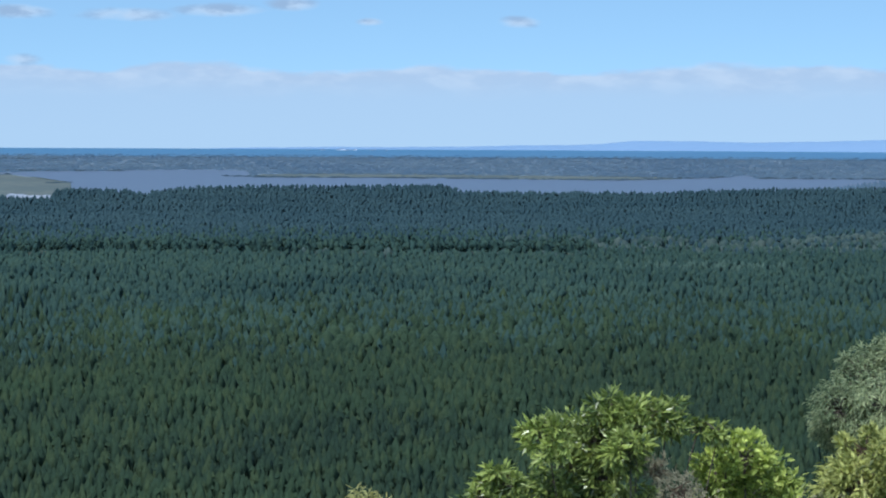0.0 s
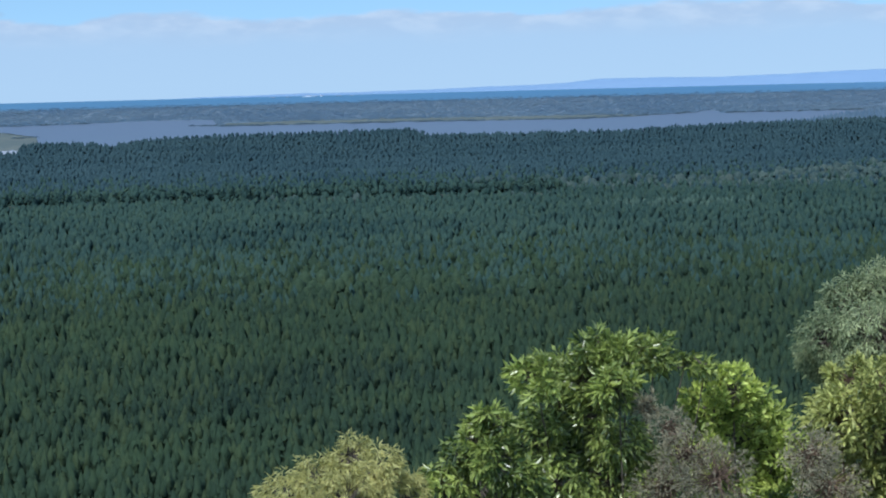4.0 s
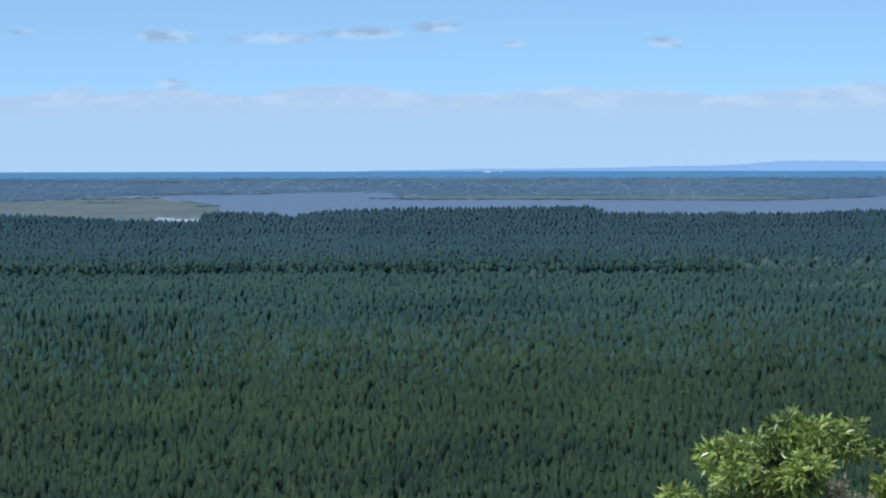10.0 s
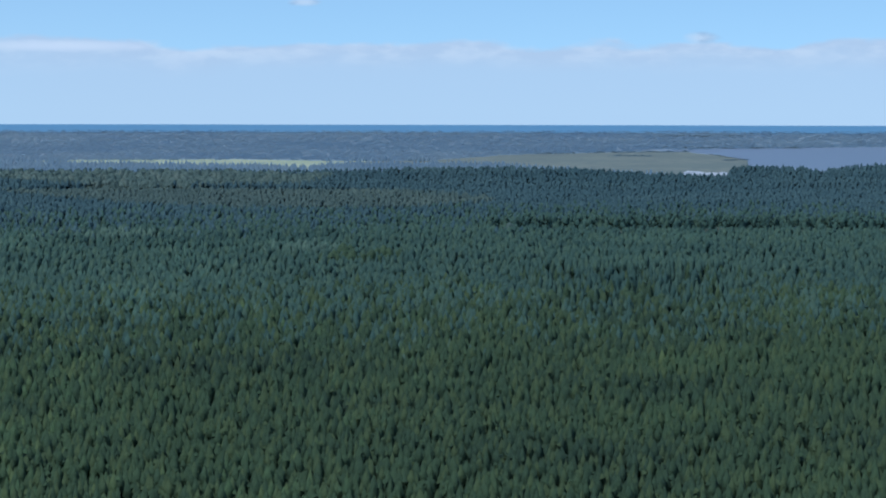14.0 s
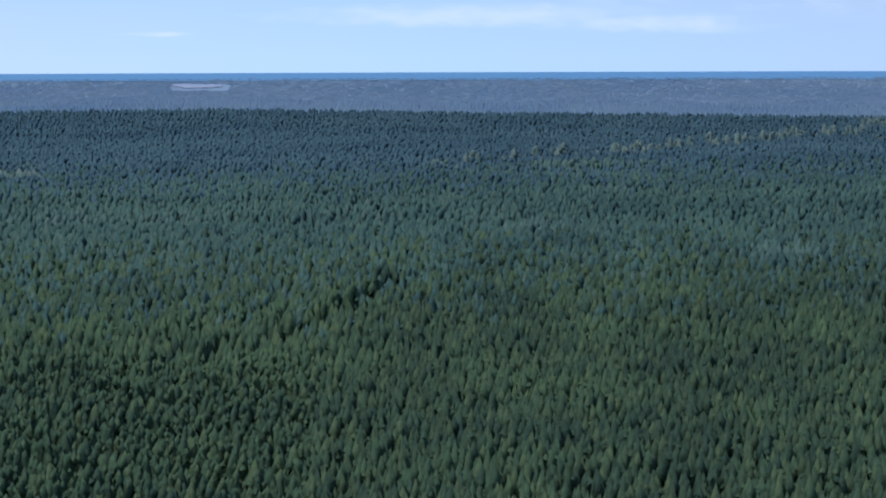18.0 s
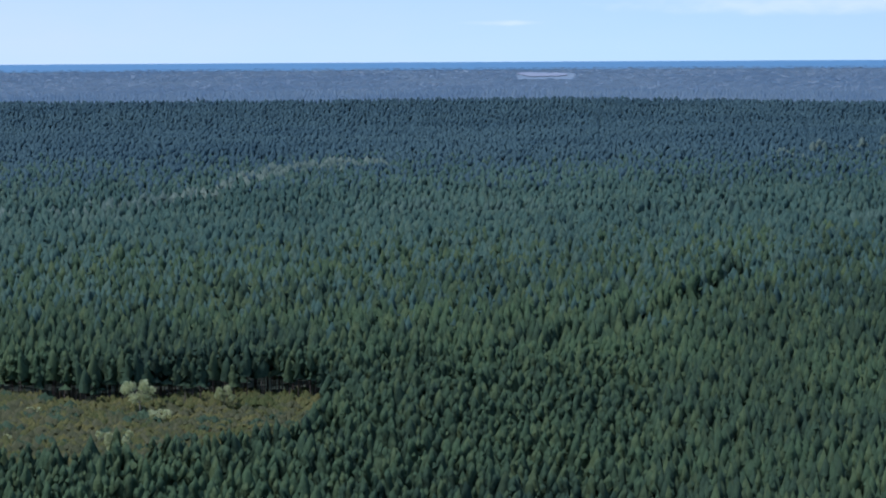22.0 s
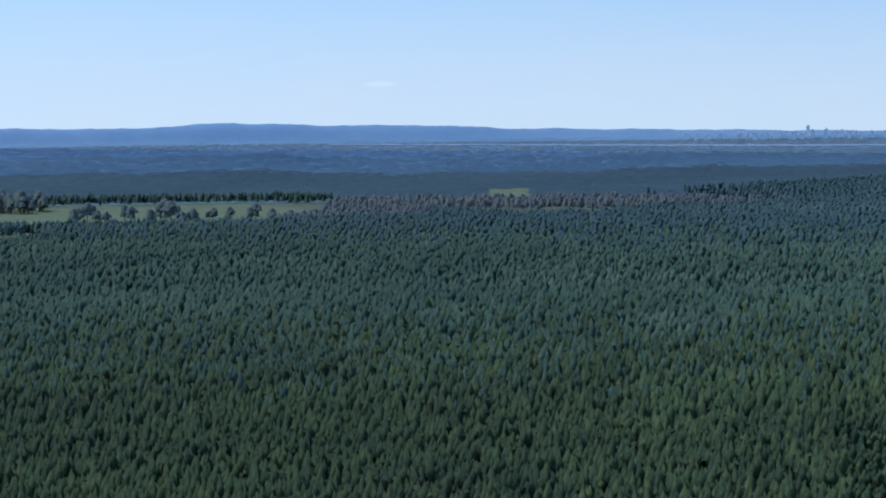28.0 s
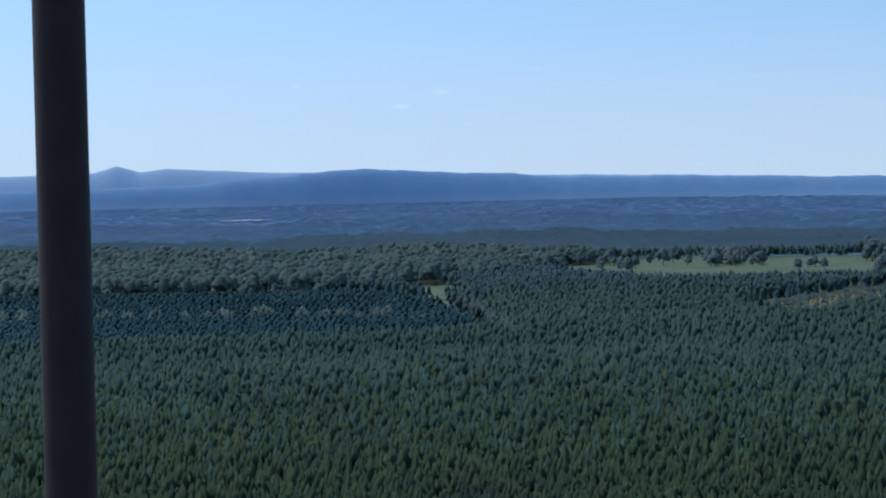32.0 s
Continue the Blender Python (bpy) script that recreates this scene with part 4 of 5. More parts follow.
def leaves(q, centres, spread, count, length, width, droop, out_from):
    """Folded pointed leaves in sprays round the centres, four corners each."""
    i = q.integers(0, len(centres), count)
    c = centres[i]
    d = q.normal(0, 1, (count, 3))
    d /= np.linalg.norm(d, axis=1)[:, None]
    p = c + d * (spread[i] * q.uniform(0.15, 1.0, count) ** 0.6)[:, None]
    out = p - out_from
    out /= np.linalg.norm(out, axis=1)[:, None] + 1e-9
    ax = 0.6 * d + 0.45 * out + q.normal(0, 0.4, (count, 3))
    ax[:, 2] += 0.25 - 1.3 * droop
    ax /= np.linalg.norm(ax, axis=1)[:, None]
    side = np.cross(ax, q.normal(0, 1, (count, 3)) + (0, 0, 0.6))
    side /= np.linalg.norm(side, axis=1)[:, None] + 1e-9
    nrm = np.cross(side, ax)
    L = (length * q.uniform(0.65, 1.25, count))[:, None]
    Wd = (width * q.uniform(0.7, 1.2, count))[:, None]
    tip = p + ax * L + nrm * L * -0.10
    mid = p + ax * L * 0.45 + nrm * L * 0.06
    V = np.stack([p, mid + side * Wd * 0.5, tip, mid - side * Wd * 0.5], 1).reshape(-1, 3)
    b = np.arange(count)[:, None] * 4
    F = np.concatenate([b + (0, 1, 2), b + (0, 2, 3)])
    return V, F


def bush(name, r, blobs, leaf, count, mat, bark, label, category, seed, droop=0.2, stem=0.035, sprays=26, twig=0.004, depth=0.5, heads=True, hubs=()):
    """A shrub or small tree on the slope: stem, limbs to each head of leaves, twigs and sprays.
    blobs: bearing, depression and radius of each head of leaves."""
    q = np.random.default_rng(seed)
    az = np.array([b[0] for b in blobs])
    el = np.array([b[1] for b in blobs])
    rad = np.array([b[2] for b in blobs])
    rr = r + q.uniform(-depth, depth, len(blobs))
    a = np.radians(az)
    C = np.stack([-rr * np.sin(a), rr * np.cos(a), EYE - rr * np.tan(np.radians(-el)) - rad * 0.25], -1)
    base = spot(float(az.mean()), r)
    root = new(name)
    root.location = base
    fork = base + (C.mean(0) - base) * 0.45
    wood = [tube([base - (0, 0, 0.15), base + (fork - base) * 0.5 + q.normal(0, 0.05, 3), fork], [stem * 1.25, stem, stem * 0.75], 7)]
    part("trunk", wood[0][0] - base, wood[0][1], bark, root, smooth=True)
    twigs = []
    spots, spread = [], []
    knots = [np.array([-r * math.sin(radians(ha)), r * math.cos(radians(ha)), EYE - r * math.tan(radians(-he))]) for ha, he in hubs]
    for c in knots:
        v, f = tube([fork, fork + (c - fork) * 0.5 + q.normal(0, 0.08, 3), c], [stem * 0.8, stem * 0.6, stem * 0.4], 6)
        part("limb", v - base, f, bark, root, smooth=True)
    for k, c in enumerate(C):
        start, thick = (min(knots, key=lambda x: np.linalg.norm(x - c)), 0.35) if knots else (fork, 1.0)
        m = start + (c - start) * 0.5 + q.normal(0, 0.06 * thick, 3)
        v, f = tube([start, m, c], [stem * 0.6 * thick, stem * 0.4 * thick, stem * 0.18 * thick], 5)
        part("limb", v - base, f, bark, root, smooth=True)
        n = max(6, int(sprays * (rad[k] / 0.25) ** 1.5))
        d = q.normal(0, 1, (n, 3))
        d /= np.linalg.norm(d, axis=1)[:, None]
        d[:, 2] *= 0.9
        e = c + d * rad[k] * q.uniform(0.55, 1.0, (n, 1)) ** 0.5
        for x in e:
            twigs.append(tube([c + q.normal(0, 0.03, 3), (c + x) / 2 + q.normal(0, 0.02, 3), x], [twig * 1.6, twig, twig * 0.6], 3))
        spots += list(e)
        spread += [min(rad[k] * 0.24, 0.06) if heads else rad[k] * 0.3] * n
    v, f = joined(twigs)
    tagged(part("twig_work", v - base, f, bark, root), kind="stuff")
    V, F = leaves(q, np.array(spots), np.array(spread), count, leaf[0], leaf[1], droop, C.mean(0))
    tagged(part("leaves", V - base, F, mat, root), kind="stuff")
    return tagged(root, label, category)


LEAF_A = foliage("broad_green_leaves", (0.0413, 0.0816, 0.0176), (0.6340, 0.7346, 0.1891), 20.0, False, 0.3, 0.6, 1.3, 0.2)
LEAF_B = foliage("yellow_green_leaves", (0.1231, 0.1989, 0.0314), (0.9243, 1.0106, 0.2514), 20.0, False, 0.45, 0.5, 1.3, 0.2)
LEAF_C = foliage("feathery_olive_leaves", (0.2991, 0.3042, 0.0981), (0.7803, 0.7325, 0.2998), 20.0, False, 0.6, 0.3, 1.3, 0.2)
LEAF_D = foliage("grey_green_leaves", (0.1052, 0.1553, 0.0723), (0.6310, 0.6957, 0.3811), 20.0, False, 0.6, 0.35, 1.3, 0.2)
LEAF_E = foliage("dark_glossy_leaves", (0.0470, 0.0908, 0.0216), (0.5336, 0.6350, 0.1852), 20.0, False, 0.4, 0.5, 1.3, 0.2)
LEAF_F = foliage("tawny_green_leaves", (0.1196, 0.1530, 0.0366), (0.7339, 0.7498, 0.2351), 20.0, False, 0.5, 0.4, 1.3, 0.2)
LEAF_G = foliage("gold_green_leaves", (0.3074, 0.3193, 0.0972), (0.8276, 0.7804, 0.3399), 20.0, False, 0.5, 0.4, 1.3, 0.2)
LEAF_DRY = foliage("dry_grey_leaves", (0.22, 0.21, 0.13), (0.55, 0.50, 0.34), 20.0, False, 0.8, 0.2, 1.3, 0.2)

# ---------------------------------------------------------------- shrubs on the slope below the lookout
bush("broadleaf_shrub", 18.0, [(-3.87, -6.10, 0.17), (-3.45, -6.30, 0.15), (-2.40, -6.72, 0.17), (-2.95, -6.60, 0.16), (-4.55, -6.25, 0.15), (-5.15, -6.32, 0.16), (-5.85, -6.52, 0.08), (-6.3, -6.62, 0.06),
     (-3.62, -6.85, 0.19), (-4.30, -6.95, 0.16), (-2.90, -7.35, 0.22), (-3.70, -7.60, 0.20), (-2.35, -8.05, 0.20), (-3.20, -8.35, 0.24), (-4.35, -8.20, 0.17), (-4.10, -8.95, 0.25), (-2.80, -9.15, 0.26),
     (-5.00, -8.90, 0.20)], (0.084, 0.029), 11500, LEAF_A, BARK, "glossy broad-leaved green shrub on the hillside", "shrub", 1, 0.4, 0.022, sprays=44)
bush("broadleaf_shrub", 17.6, [(-1.42, -7.72, 0.13), (-1.05, -8.05, 0.12), (-0.75, -8.55, 0.16), (-1.55, -8.60, 0.16), (-0.25, -9.20, 0.20), (-1.25, -9.25, 0.24), (-1.95, -9.10, 0.18)], (0.082, 0.028), 4300, LEAF_A, BARK,
     "small glossy green shrub beside a larger one", "shrub", 2, 0.5, 0.018, sprays=44)
bush("yellow_green_shrub", 18.6, [(-6.90, -7.08, 0.2), (-6.40, -7.48, 0.22), (-7.50, -7.58, 0.22), (-7.00, -8.08, 0.3), (-6.20, -8.58, 0.22), (-7.90, -8.58, 0.28), (-7.00, -9.18, 0.35)],
     (0.068, 0.032), 8400, LEAF_B, BARK, "bright yellow-green rounded shrub on the hillside", "shrub", 3, 0.1, sprays=46)
bush("feathery_wattle", 17.0, [(1.9, -8.45, 0.17), (1.2, -8.75, 0.18), (2.6, -8.85, 0.2), (3.4, -9.3, 0.2), (0.6, -9.3, 0.14), (2.0, -9.4, 0.3)], (0.065, 0.009), 11000, LEAF_C, BARK,
     "pale olive feathery wattle bush", "shrub", 4, 0.7, sprays=60)
bush("weeping_eucalypt", 20.0, [(-10.4, -4.8, 0.25), (-9.6, -5.15, 0.24), (-11.3, -5.1, 0.26), (-9.1, -5.9, 0.24), (-10.3, -5.75, 0.34), (-11.3, -6.0, 0.3), (-8.9, -6.4, 0.17), (-9.9, -6.6, 0.28)],
     (0.056, 0.012), 22000, LEAF_D, BARK, "grey-green weeping eucalypt sapling", "tree", 5, 0.75, sprays=90)
bush("dark_leaved_tree", 19.0, [(-12.2, -4.5, 0.18), (-13.0, -4.6, 0.24), (-13.8, -3.9, 0.22), (-14.3, -4.6, 0.3), (-12.8, -5.5, 0.33), (-14.0, -5.8, 0.36), (-11.7, -6.3, 0.3), (-12.8, -6.8, 0.34)],
     (0.092, 0.032), 9000, LEAF_E, BARK, "dark glossy-leaved small tree behind a weeping eucalypt", "tree", 6, 0.35, sprays=34)
bush("tawny_tree", 17.4, [(-15.0, -3.0, 0.16), (-15.3, -3.6, 0.22), (-14.7, -4.1, 0.16), (-15.5, -4.6, 0.28), (-16.2, -4.0, 0.36), (-15.7, -5.6, 0.36), (-16.4, -5.2, 0.4)],
     (0.08, 0.022), 7500, LEAF_F, RED_BARK, "tall sparse tree with tawny green drooping leaves", "tree", 7, 0.9)
bush("fine_leaved_sapling", 16.6, [(-13.4, -6.6, 0.22), (-14.4, -6.6, 0.28), (-12.7, -7.4, 0.24), (-13.8, -7.7, 0.33), (-15.0, -7.4, 0.33), (-14.4, -8.8, 0.4)], (0.065, 0.010), 15000, LEAF_C, RED_BARK,
     "pale fine-leaved weeping sapling", "tree", 8, 0.8, sprays=70)
bush("tawny_shrub", 17.6, [(-9.6, -6.9, 0.18), (-10.4, -7.0, 0.2), (-9.3, -7.7, 0.24), (-10.3, -8.0, 0.28), (-11.4, -7.5, 0.28), (-12.0, -8.4, 0.3), (-9.6, -8.9, 0.3), (-11.0, -9.0, 0.35)],
     (0.068, 0.028), 10500, LEAF_F, RED_BARK, "olive and tawny leafy shrub with reddish twigs", "shrub", 9, 0.35, sprays=46)
bush("dry_bush", 17.3, [(-4.95, -7.45, 0.13), (-5.45, -7.95, 0.14), (-5.85, -8.45, 0.22), (-6.5, -9.0, 0.24), (-5.3, -9.2, 0.24), (-8.6, -8.5, 0.20), (-9.0, -9.2, 0.24)], (0.050, 0.009), 5200, LEAF_DRY, RED_BARK,
     "dry grey twiggy bush between green shrubs", "shrub", 10, 0.1, 0.014, 80, 0.0035, heads=False)
q = np.random.default_rng(31)
heads = []
# rounded domes of small leaf heads: bearing, depression, half width in degrees, number of heads
DOMES = [(42.75, -11.62, 0.95, 24), (44.75, -11.95, 0.85, 18), (41.3, -11.8, 0.62, 12), (43.7, -12.75, 0.5, 8), (42.4, -12.95, 0.5, 8), (40.5, -12.85, 0.55, 9), (45.2, -12.9, 0.6, 9), (43.0, -13.6, 0.7, 8)]
for ga, ge, gr, count in DOMES:
    for k in range(count):
        t, w = math.pi * q.uniform(-0.06, 1.06), math.sqrt(q.uniform(0.12, 1.0))
        heads.append((ga + gr * w * math.cos(t), ge + gr * 0.85 * w * math.sin(t) - 0.12, q.uniform(0.075, 0.115)))
bush("golden_gum", 26.0, heads,
     (0.055, 0.028), 19000, LEAF_G, PALE_BARK, "gum with golden green leaf clusters on pale branches", "tree", 11, 0.1, 0.035, 40, 0.004, 0.4, hubs=[(d[0], d[1] - 0.35) for d in DOMES])

# the bare reddish stem among the saplings
q = np.random.default_rng(3)
foot = spot(-13.9, 16.2)
stem_top = np.array([-16.2 * math.sin(radians(-13.87)), 16.2 * math.cos(radians(-13.87)), EYE - 16.2 * math.tan(radians(3.6))])
root = new("bare_sapling")
root.location = foot
v, f = tube([foot - (0, 0, 0.2), foot + (stem_top - foot) * 0.5 + (0.02, 0, 0), stem_top], [0.026, 0.017, 0.006], 7)
part("trunk", v - foot, f, RED_BARK, root, smooth=True)
for k in range(9):
    b = foot + (stem_top - foot) * (0.45 + 0.06 * k)
    e = b + np.array([q.normal(0, 0.22), q.normal(0, 0.22), q.uniform(0.15, 0.35)])
    v, f = tube([b, (b + e) / 2 + (0, 0, 0.03), e], [0.007, 0.005, 0.002], 4)
    part("branch", v - foot, f, RED_BARK, root, smooth=True)
tagged(root, "bare thin reddish sapling with few branches", "tree")

# ---------------------------------------------------------------- the lookout's post
pr, pa = 4.35, radians(101.55)
root = new("shelter_post")
root.location = (-pr * math.sin(pa) - 0.22, pr * math.cos(pa), float(land(pr)))
h = EYE + 1.1 - float(land(pr))
t = np.linspace(0, 6.2832, 33)[:-1]
prof = [(0.0, 0.045), (h, 0.045)]
v = np.array([(w * math.cos(x), w * math.sin(x), z) for z, w in prof for x in t])
part("shaft", v, np.array([(i, (i + 1) % 32, (i + 1) % 32 + 32, i + 32) for i in range(32)]), STEEL, root, smooth=True)
v = np.array([(0.11 * math.cos(x), 0.11 * math.sin(x), z) for z in (-0.25, 0.012) for x in t] + [(0, 0, 0.012)])
part("base_plate", v, np.array([(i, (i + 1) % 32, (i + 1) % 32 + 32) for i in range(32)] + [(i, (i + 1) % 32 + 32, i + 32) for i in range(32)] + [(i + 32, (i + 1) % 32 + 32, 64) for i in range(32)]), STEEL, root)
tagged(root, "round steel post painted dark brown at the lookout", "post")

# ---------------------------------------------------------------- single pines at the foot of the hill
def pine_tree(seed):
    """One pine with its stem and a ragged crown of boughs, at the origin."""
    root = new("pine_tree")
    v, f = tube([(0, 0, -0.2), (0.05, 0, 5), (0, 0.05, 11.2)], [0.16, 0.12, 0.04], 6)
    part("trunk", v, f, PINE_BARK, root, smooth=True)
    v, f, tone = slim_pine(5, 7, 9, 700 + seed, 0.38)
    mesh_object("crown", v * (13.5, 13.5, 12.0), f, PINE_LIT, root, True, 0.5 + tone)
    return tagged(root, "slender dark green plantation pine", "pine tree", "pines at the foot of the hill")


models = [pine_tree(k) for k in range(6)]
az, r = scatter(*SINGLE_R, 3.3, 3.3, *SINGLE_AZ)
for k in range(len(az)):
    p = spot(az[k], r[k])
    m = pose(p[0], p[1], p[2], 0, 0, rng.uniform(0, 360))
    if k < len(models):
        models[k].matrix_basis = m
    else:
        copy_thing(models[k % len(models)], m)


# ---------------------------------------------------------------- the clearing
def gum_tree(name, az, el, height, width, seed, label):
    """A spreading pale gum: stem, limbs, flat sprays of leaves."""
    q = np.random.default_rng(seed)
    base = spot(az, float(reach(el)))
    root = new(name)
    root.location = base
    v, f = tube([(0, 0, -0.2), (q.normal(0, 0.1), 0, height * 0.3), (0, 0, height * 0.5)], [0.022 * height, 0.017 * height, 0.013 * height], 6)
    part("trunk", v, f, PALE_BARK, root, smooth=True)
    heads = []
    n = 14
    for k in range(n):
        a = 6.2832 * k / n + q.uniform(-0.3, 0.3)
        w = width * 0.5 * q.uniform(0.2, 1.0)
        h = np.array([w * math.cos(a), w * math.sin(a), height * ((0.60, 0.80, 0.95)[k % 3] + q.uniform(-0.05, 0.05))])
        v, f = tube([(0, 0, height * 0.45), h * (0.5, 0.5, 0.8), h], [0.010 * height, 0.007 * height, 0.003 * height], 4)
        part("limb", v, f, PALE_BARK, root, smooth=True)
        heads.append(h)
    V, F = leaves(q, np.array(heads), np.full(n, width * 0.10), 1700, 0.075 * height, 0.045 * height, 0.0, np.array([0, 0, height * 0.2]))
    tagged(part("leaves", V, F, CLUMP_GUM, root), kind="stuff")
    return tagged(root, label, "gum tree", "gums in the clearing")


for k, (ga, ge, gh, gw) in enumerate([(49.75, -8.3, 9.0, 10.0), (50.35, -9.45, 8.0, 7.5), (47.85, -8.2, 6.0, 6.5), (52.2, -8.35, 3.6, 5.0), (43.9, -8.1, 3.8, 6.0), (55.0, -8.85, 4.0, 5.0),
                                      (54.1, -8.55, 4.4, 4.5), (48.8, -9.35, 3.4, 4.5), (49.3, -8.5, 4.0, 6.0), (52.8, -8.9, 3.2, 4.0), (87.3, -8.6, 6.5, 6.0)]):
    gum_tree("gum_tree", ga, ge, gh, gw, 200 + k, "pale spreading gum in the sedge clearing" if k < 10 else "pale crowned gum standing among pines")

az, r = scatter(500, 720, 2.3, 2.0, 44.5, 57.8)
el = dip(r)
open_land = within(az, el, [45.2, 46.0, 47.5, 51, 53.5, 55.0, 57.2], [-8.5, -9.6, -10.1, -10.2, -10.3, -10.0, -9.3], [-8.2, -8.0, -7.95, -8.1, -7.75, -8.4, -9.0])
az2, r2 = scatter(500, 720, 1.5, 1.4, 44.5, 57.8)
inside = within(az2, dip(r2), [45.2, 46.0, 47.5, 51, 53.5, 55.0, 57.2], [-8.5, -9.6, -10.1, -10.2, -10.3, -10.0, -9.3], [-8.2, -8.0, -7.95, -8.1, -7.75, -8.4, -9.0]) & (rng.uniform(size=len(az2)) < 0.8)
sz = rng.uniform(0.5, 1.3, inside.sum())
plant("sedge_tufts", TUFTS, spot(az2[inside], r2[inside]), sz * 0.55, sz * 2.8, SCRUB, "brown and olive sedge tufts over wet ground", "sedge", 75, True)
MOUNDS = [pine_shape(4, [(0.70, 0.26, 1), (0.50, 0.42, 4), (0.08, 0.50, 1)], 180 + k) for k in range(8)]
rise = np.interp(az, [44.5, 48, 50.5, 53, 57], [1.0, 0.75, 1.15, 1.5, 1.2])
for n, (mat, share, low, high, lab) in enumerate([(SCRUB, 0.60, 1.0, 3.2, "olive and brown scrub filling the clearing"), (GREY_SCRUB, 0.34, 1.1, 3.6, "grey twiggy scrub in the clearing"),
                                                  (OLIVE, 0.10, 1.3, 3.8, "green saplings in the clearing"), (RUST, 0.05, 0.7, 1.6, "rust-brown heath in the clearing")]):
    i = open_land & (rng.uniform(size=len(az)) < share)
    sz = rng.uniform(low, high, i.sum()) * rise[i]
    plant("clearing_scrub", MOUNDS, spot(az[i], r[i]), sz, sz * 1.05 + 0.9, mat, lab, "scrub", 70 + n, True)

rim = np.interp(az, [45.2, 46.0, 47.5, 51, 53.5, 55.0, 57.2], [-8.2, -8.0, -7.95, -8.1, -7.75, -8.4, -9.0])
i = (az > 45.2) & (az < 57.2) & (el < rim + 0.06) & (el > rim - 0.22) & (rng.uniform(size=len(az)) < 0.6)
sz = rng.uniform(1.8, 4.2, i.sum())
plant("clearing_scrub", MOUNDS, spot(az[i], r[i]), sz, sz * 0.8 + 0.8, SCRUB, "taller olive scrub along the pine edge", "scrub", 78, True)

# clumps of trees along the pastures: bearings, depressions, number, heights
az, r, sz = np.zeros(0), np.zeros(0), np.zeros(0)
for a0, a1, e0, e1, count, low, high in ((85.7, 87.05, -2.0, -1.9, 30, 9, 13), (80.9, 83.7, -1.96, -1.86, 60, 12, 17), (87.4, 90.2, -2.1, -1.9, 12, 8, 13),
                                         (75.4, 80.4, -2.3, -2.1, 26, 9, 14), (82.6, 83.2, -2.25, -2.15, 6, 9, 12), (84.2, 85.2, -2.12, -2.0, 5, 7, 10)):
    az = np.append(az, rng.uniform(a0, a1, count))
    r = np.append(r, reach(rng.uniform(e0, e1, count)))
    sz = np.append(sz, rng.uniform(low, high, count))


def pasture_tree(k):
    """One round pasture tree: stem and crown, about ten metres high."""
    root = new("pasture_tree")
    v, f = tube([(0, 0, -0.3), (0.1, 0, 2.5), (0, 0, 5.0)], [0.3, 0.24, 0.15], 6)
    part("trunk", v, f, BARK, root, smooth=True)
    v, f, tone = dome_crown(9, 400 + k)
    mesh_object("crown", v * 10.0, f, HAZED_TREE, root, True, 0.45 + tone)
    return tagged(root, "rounded tree standing over a pasture, greyed by painted haze", "tree", "pasture trees")


models = [pasture_tree(k) for k in range(6)]
for k in range(len(az)):
    p = spot(az[k], r[k])
    m = pose(p[0], p[1], p[2] - 0.14 * sz[k], 0, 0, rng.uniform(0, 360)) @ Matrix.Diagonal((sz[k] * 0.125, sz[k] * 0.125, sz[k] * 0.12, 1.0))
    if k < len(models):
        models[k].matrix_basis = m
    else:
        copy_thing(models[k % len(models)], m)

# low growth in the scrubby clearing
az, r = scatter(1550, 2200, 9, 6, 80.8, 86.6)
i = (rng.uniform(size=len(az)) < 0.55) & within(az, dip(r), [81.0, 83.1, 84.4, 85.5, 86.3], [-2.7, -3.05, -3.38, -3.35, -3.1], [-2.5, -2.56, -2.7, -2.85, -2.96])
sz = rng.uniform(2, 6, i.sum())
plant("clearing_scrub", CROWNS, spot(az[i], r[i]), sz, sz * 1.2, BROWN, "olive scrub over a brownish clearing", "scrub", 81)

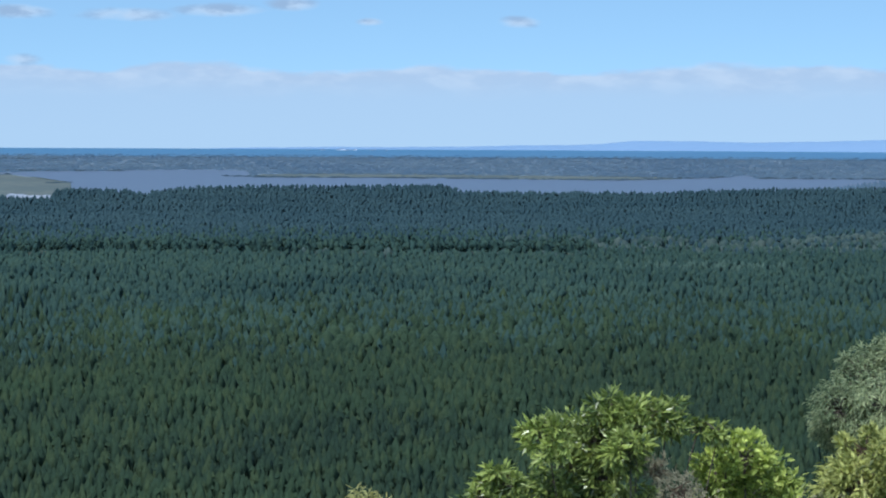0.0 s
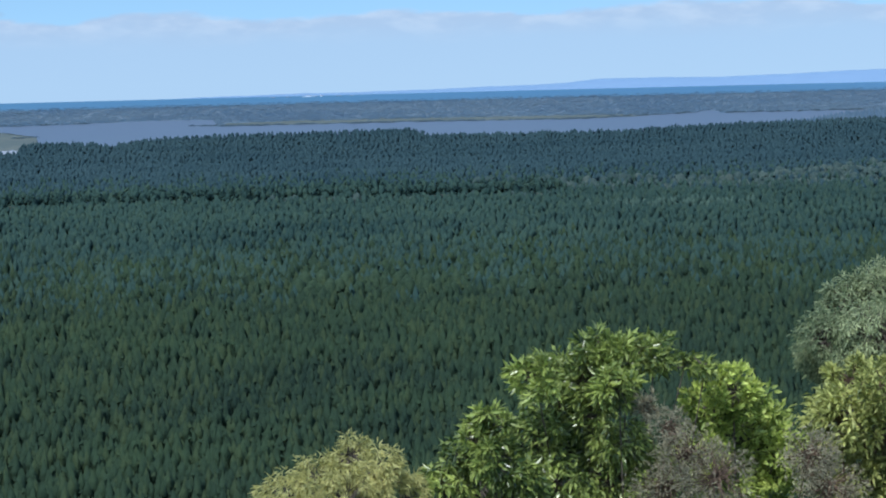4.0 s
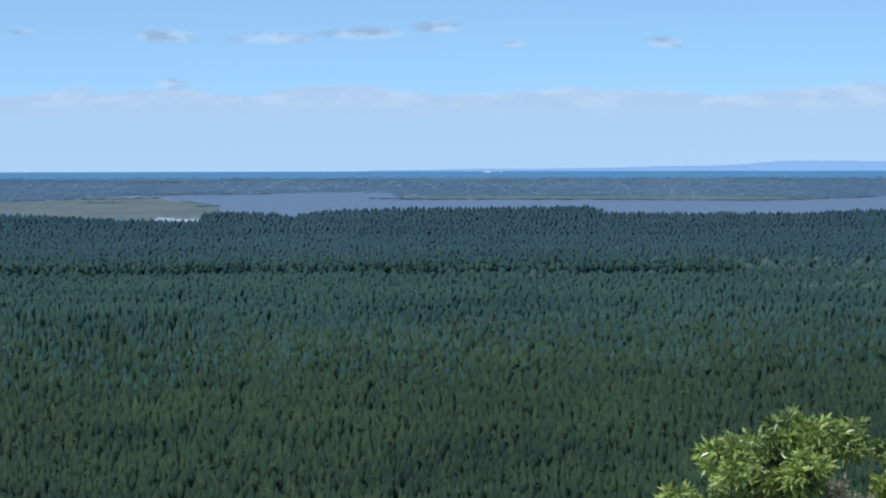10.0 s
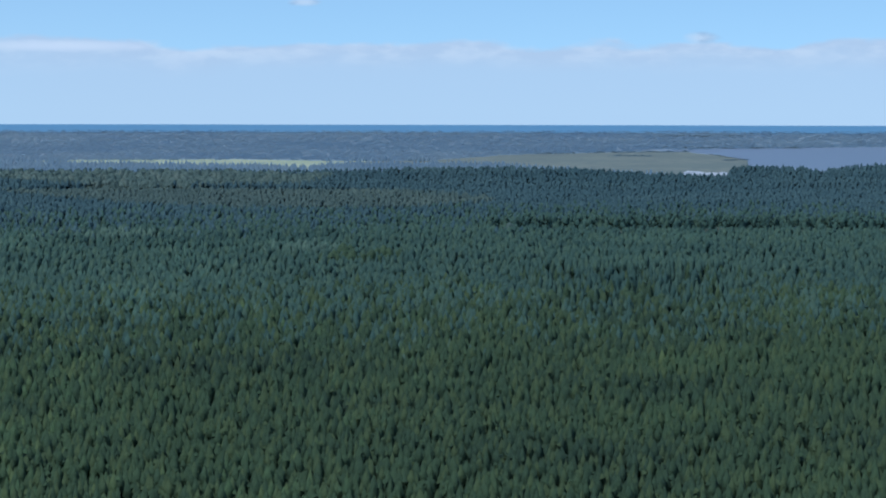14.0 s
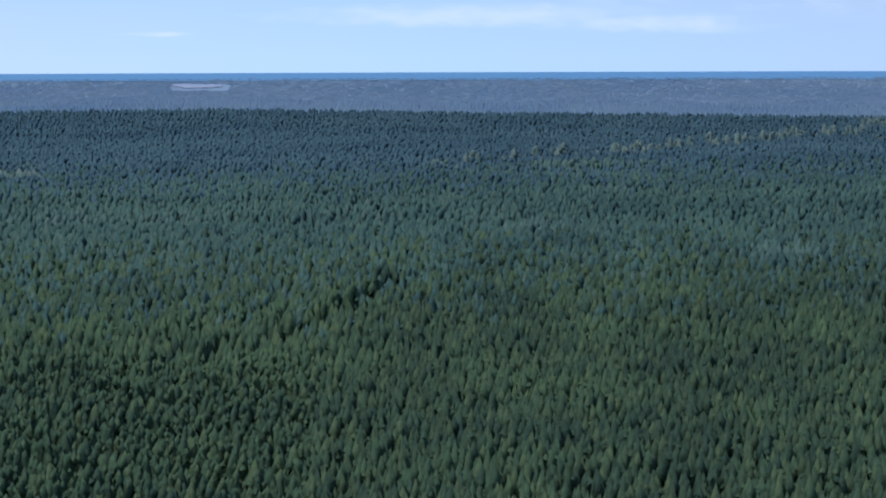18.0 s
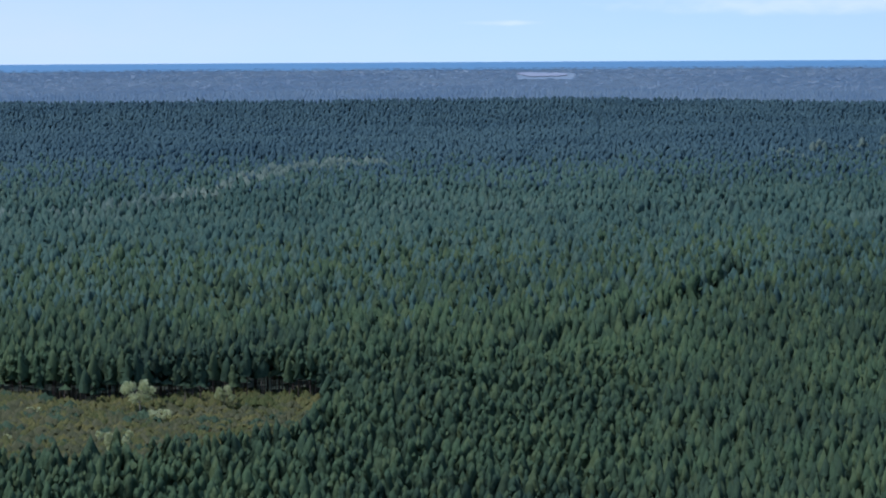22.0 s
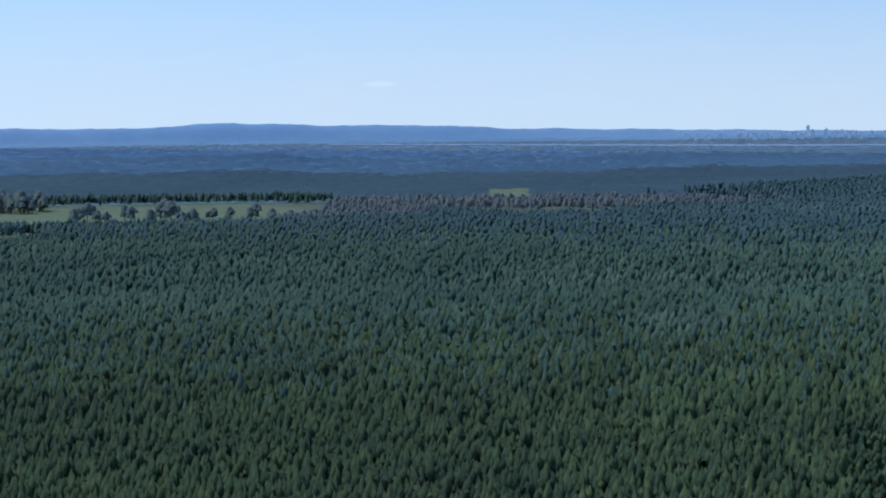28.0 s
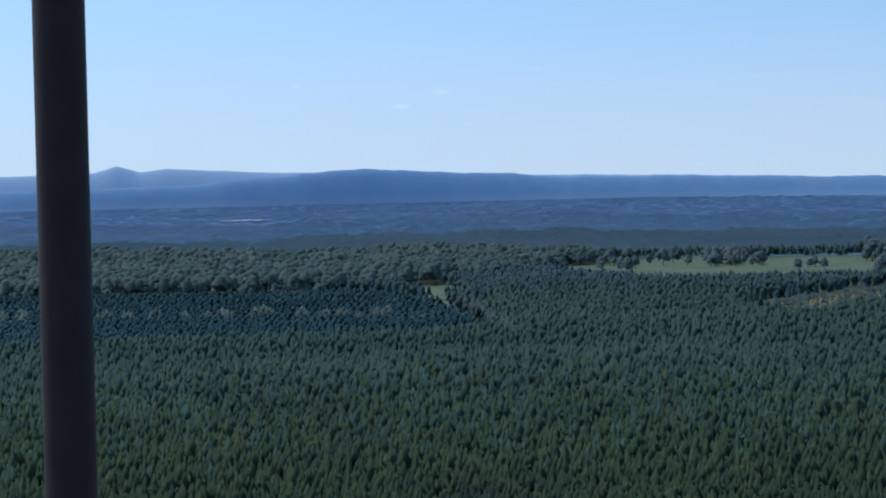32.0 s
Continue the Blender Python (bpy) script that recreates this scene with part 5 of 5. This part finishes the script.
# ---------------------------------------------------------------- pale sand, roofs and the town far off
for a0, a1, e0, h in ((37.3, 37.9, -1.16, 0.03), (35.2, 36.2, -1.15, 0.025), (29.4, 31.0, -1.22, 0.03), (58.0, 61.7, -0.67, 0.025), (55.9, 56.9, -0.68, 0.03), (54.1, 55.6, -0.69, 0.035),
                      (96.9, 98.1, -0.73, 0.03), (89.0, 90.4, -0.33, 0.03), (87.5, 88.4, -0.30, 0.03), (24.3, 25.4, -1.22, 0.05)):
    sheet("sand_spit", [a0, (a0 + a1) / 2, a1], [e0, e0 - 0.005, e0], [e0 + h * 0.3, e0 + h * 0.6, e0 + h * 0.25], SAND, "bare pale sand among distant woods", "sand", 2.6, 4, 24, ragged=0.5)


def block(name, az, r, w, d, h, wall, label, category, group, lift=0.0):
    """A far building: walls, roof slab and lift housing."""
    base = spot(az, r, lift)
    root = new(name)
    root.matrix_basis = pose(base[0], base[1], base[2], 0, 0, az)
    box = np.array([(x, y, z) for z in (0, 1) for x, y in ((-0.5, -0.5), (0.5, -0.5), (0.5, 0.5), (-0.5, 0.5))], float)
    q4 = np.array([(0, 1, 5, 4), (1, 2, 6, 5), (2, 3, 7, 6), (3, 0, 4, 7), (4, 5, 6, 7)])
    part("wall", box * (w, d, h) - (0, 0, 2.0), q4, wall, root)
    part("roof", box * (w + 0.4, d + 0.4, 0.5) + (0, 0, h - 2.0), q4, ROOF, root)
    if h > 9:
        part("lift_housing", box * (w * 0.4, d * 0.4, 2.2) + (0, 0, h - 1.5), q4, wall, root)
    return tagged(root, label, category, group)


q = np.random.default_rng(21)
for k in range(46):
    a = 61.2 + 5.6 * q.beta(2.2, 2.2)
    h = 3.0 + 7.0 * q.uniform() ** 2 * math.exp(-((a - 63.3) / 1.3) ** 2)
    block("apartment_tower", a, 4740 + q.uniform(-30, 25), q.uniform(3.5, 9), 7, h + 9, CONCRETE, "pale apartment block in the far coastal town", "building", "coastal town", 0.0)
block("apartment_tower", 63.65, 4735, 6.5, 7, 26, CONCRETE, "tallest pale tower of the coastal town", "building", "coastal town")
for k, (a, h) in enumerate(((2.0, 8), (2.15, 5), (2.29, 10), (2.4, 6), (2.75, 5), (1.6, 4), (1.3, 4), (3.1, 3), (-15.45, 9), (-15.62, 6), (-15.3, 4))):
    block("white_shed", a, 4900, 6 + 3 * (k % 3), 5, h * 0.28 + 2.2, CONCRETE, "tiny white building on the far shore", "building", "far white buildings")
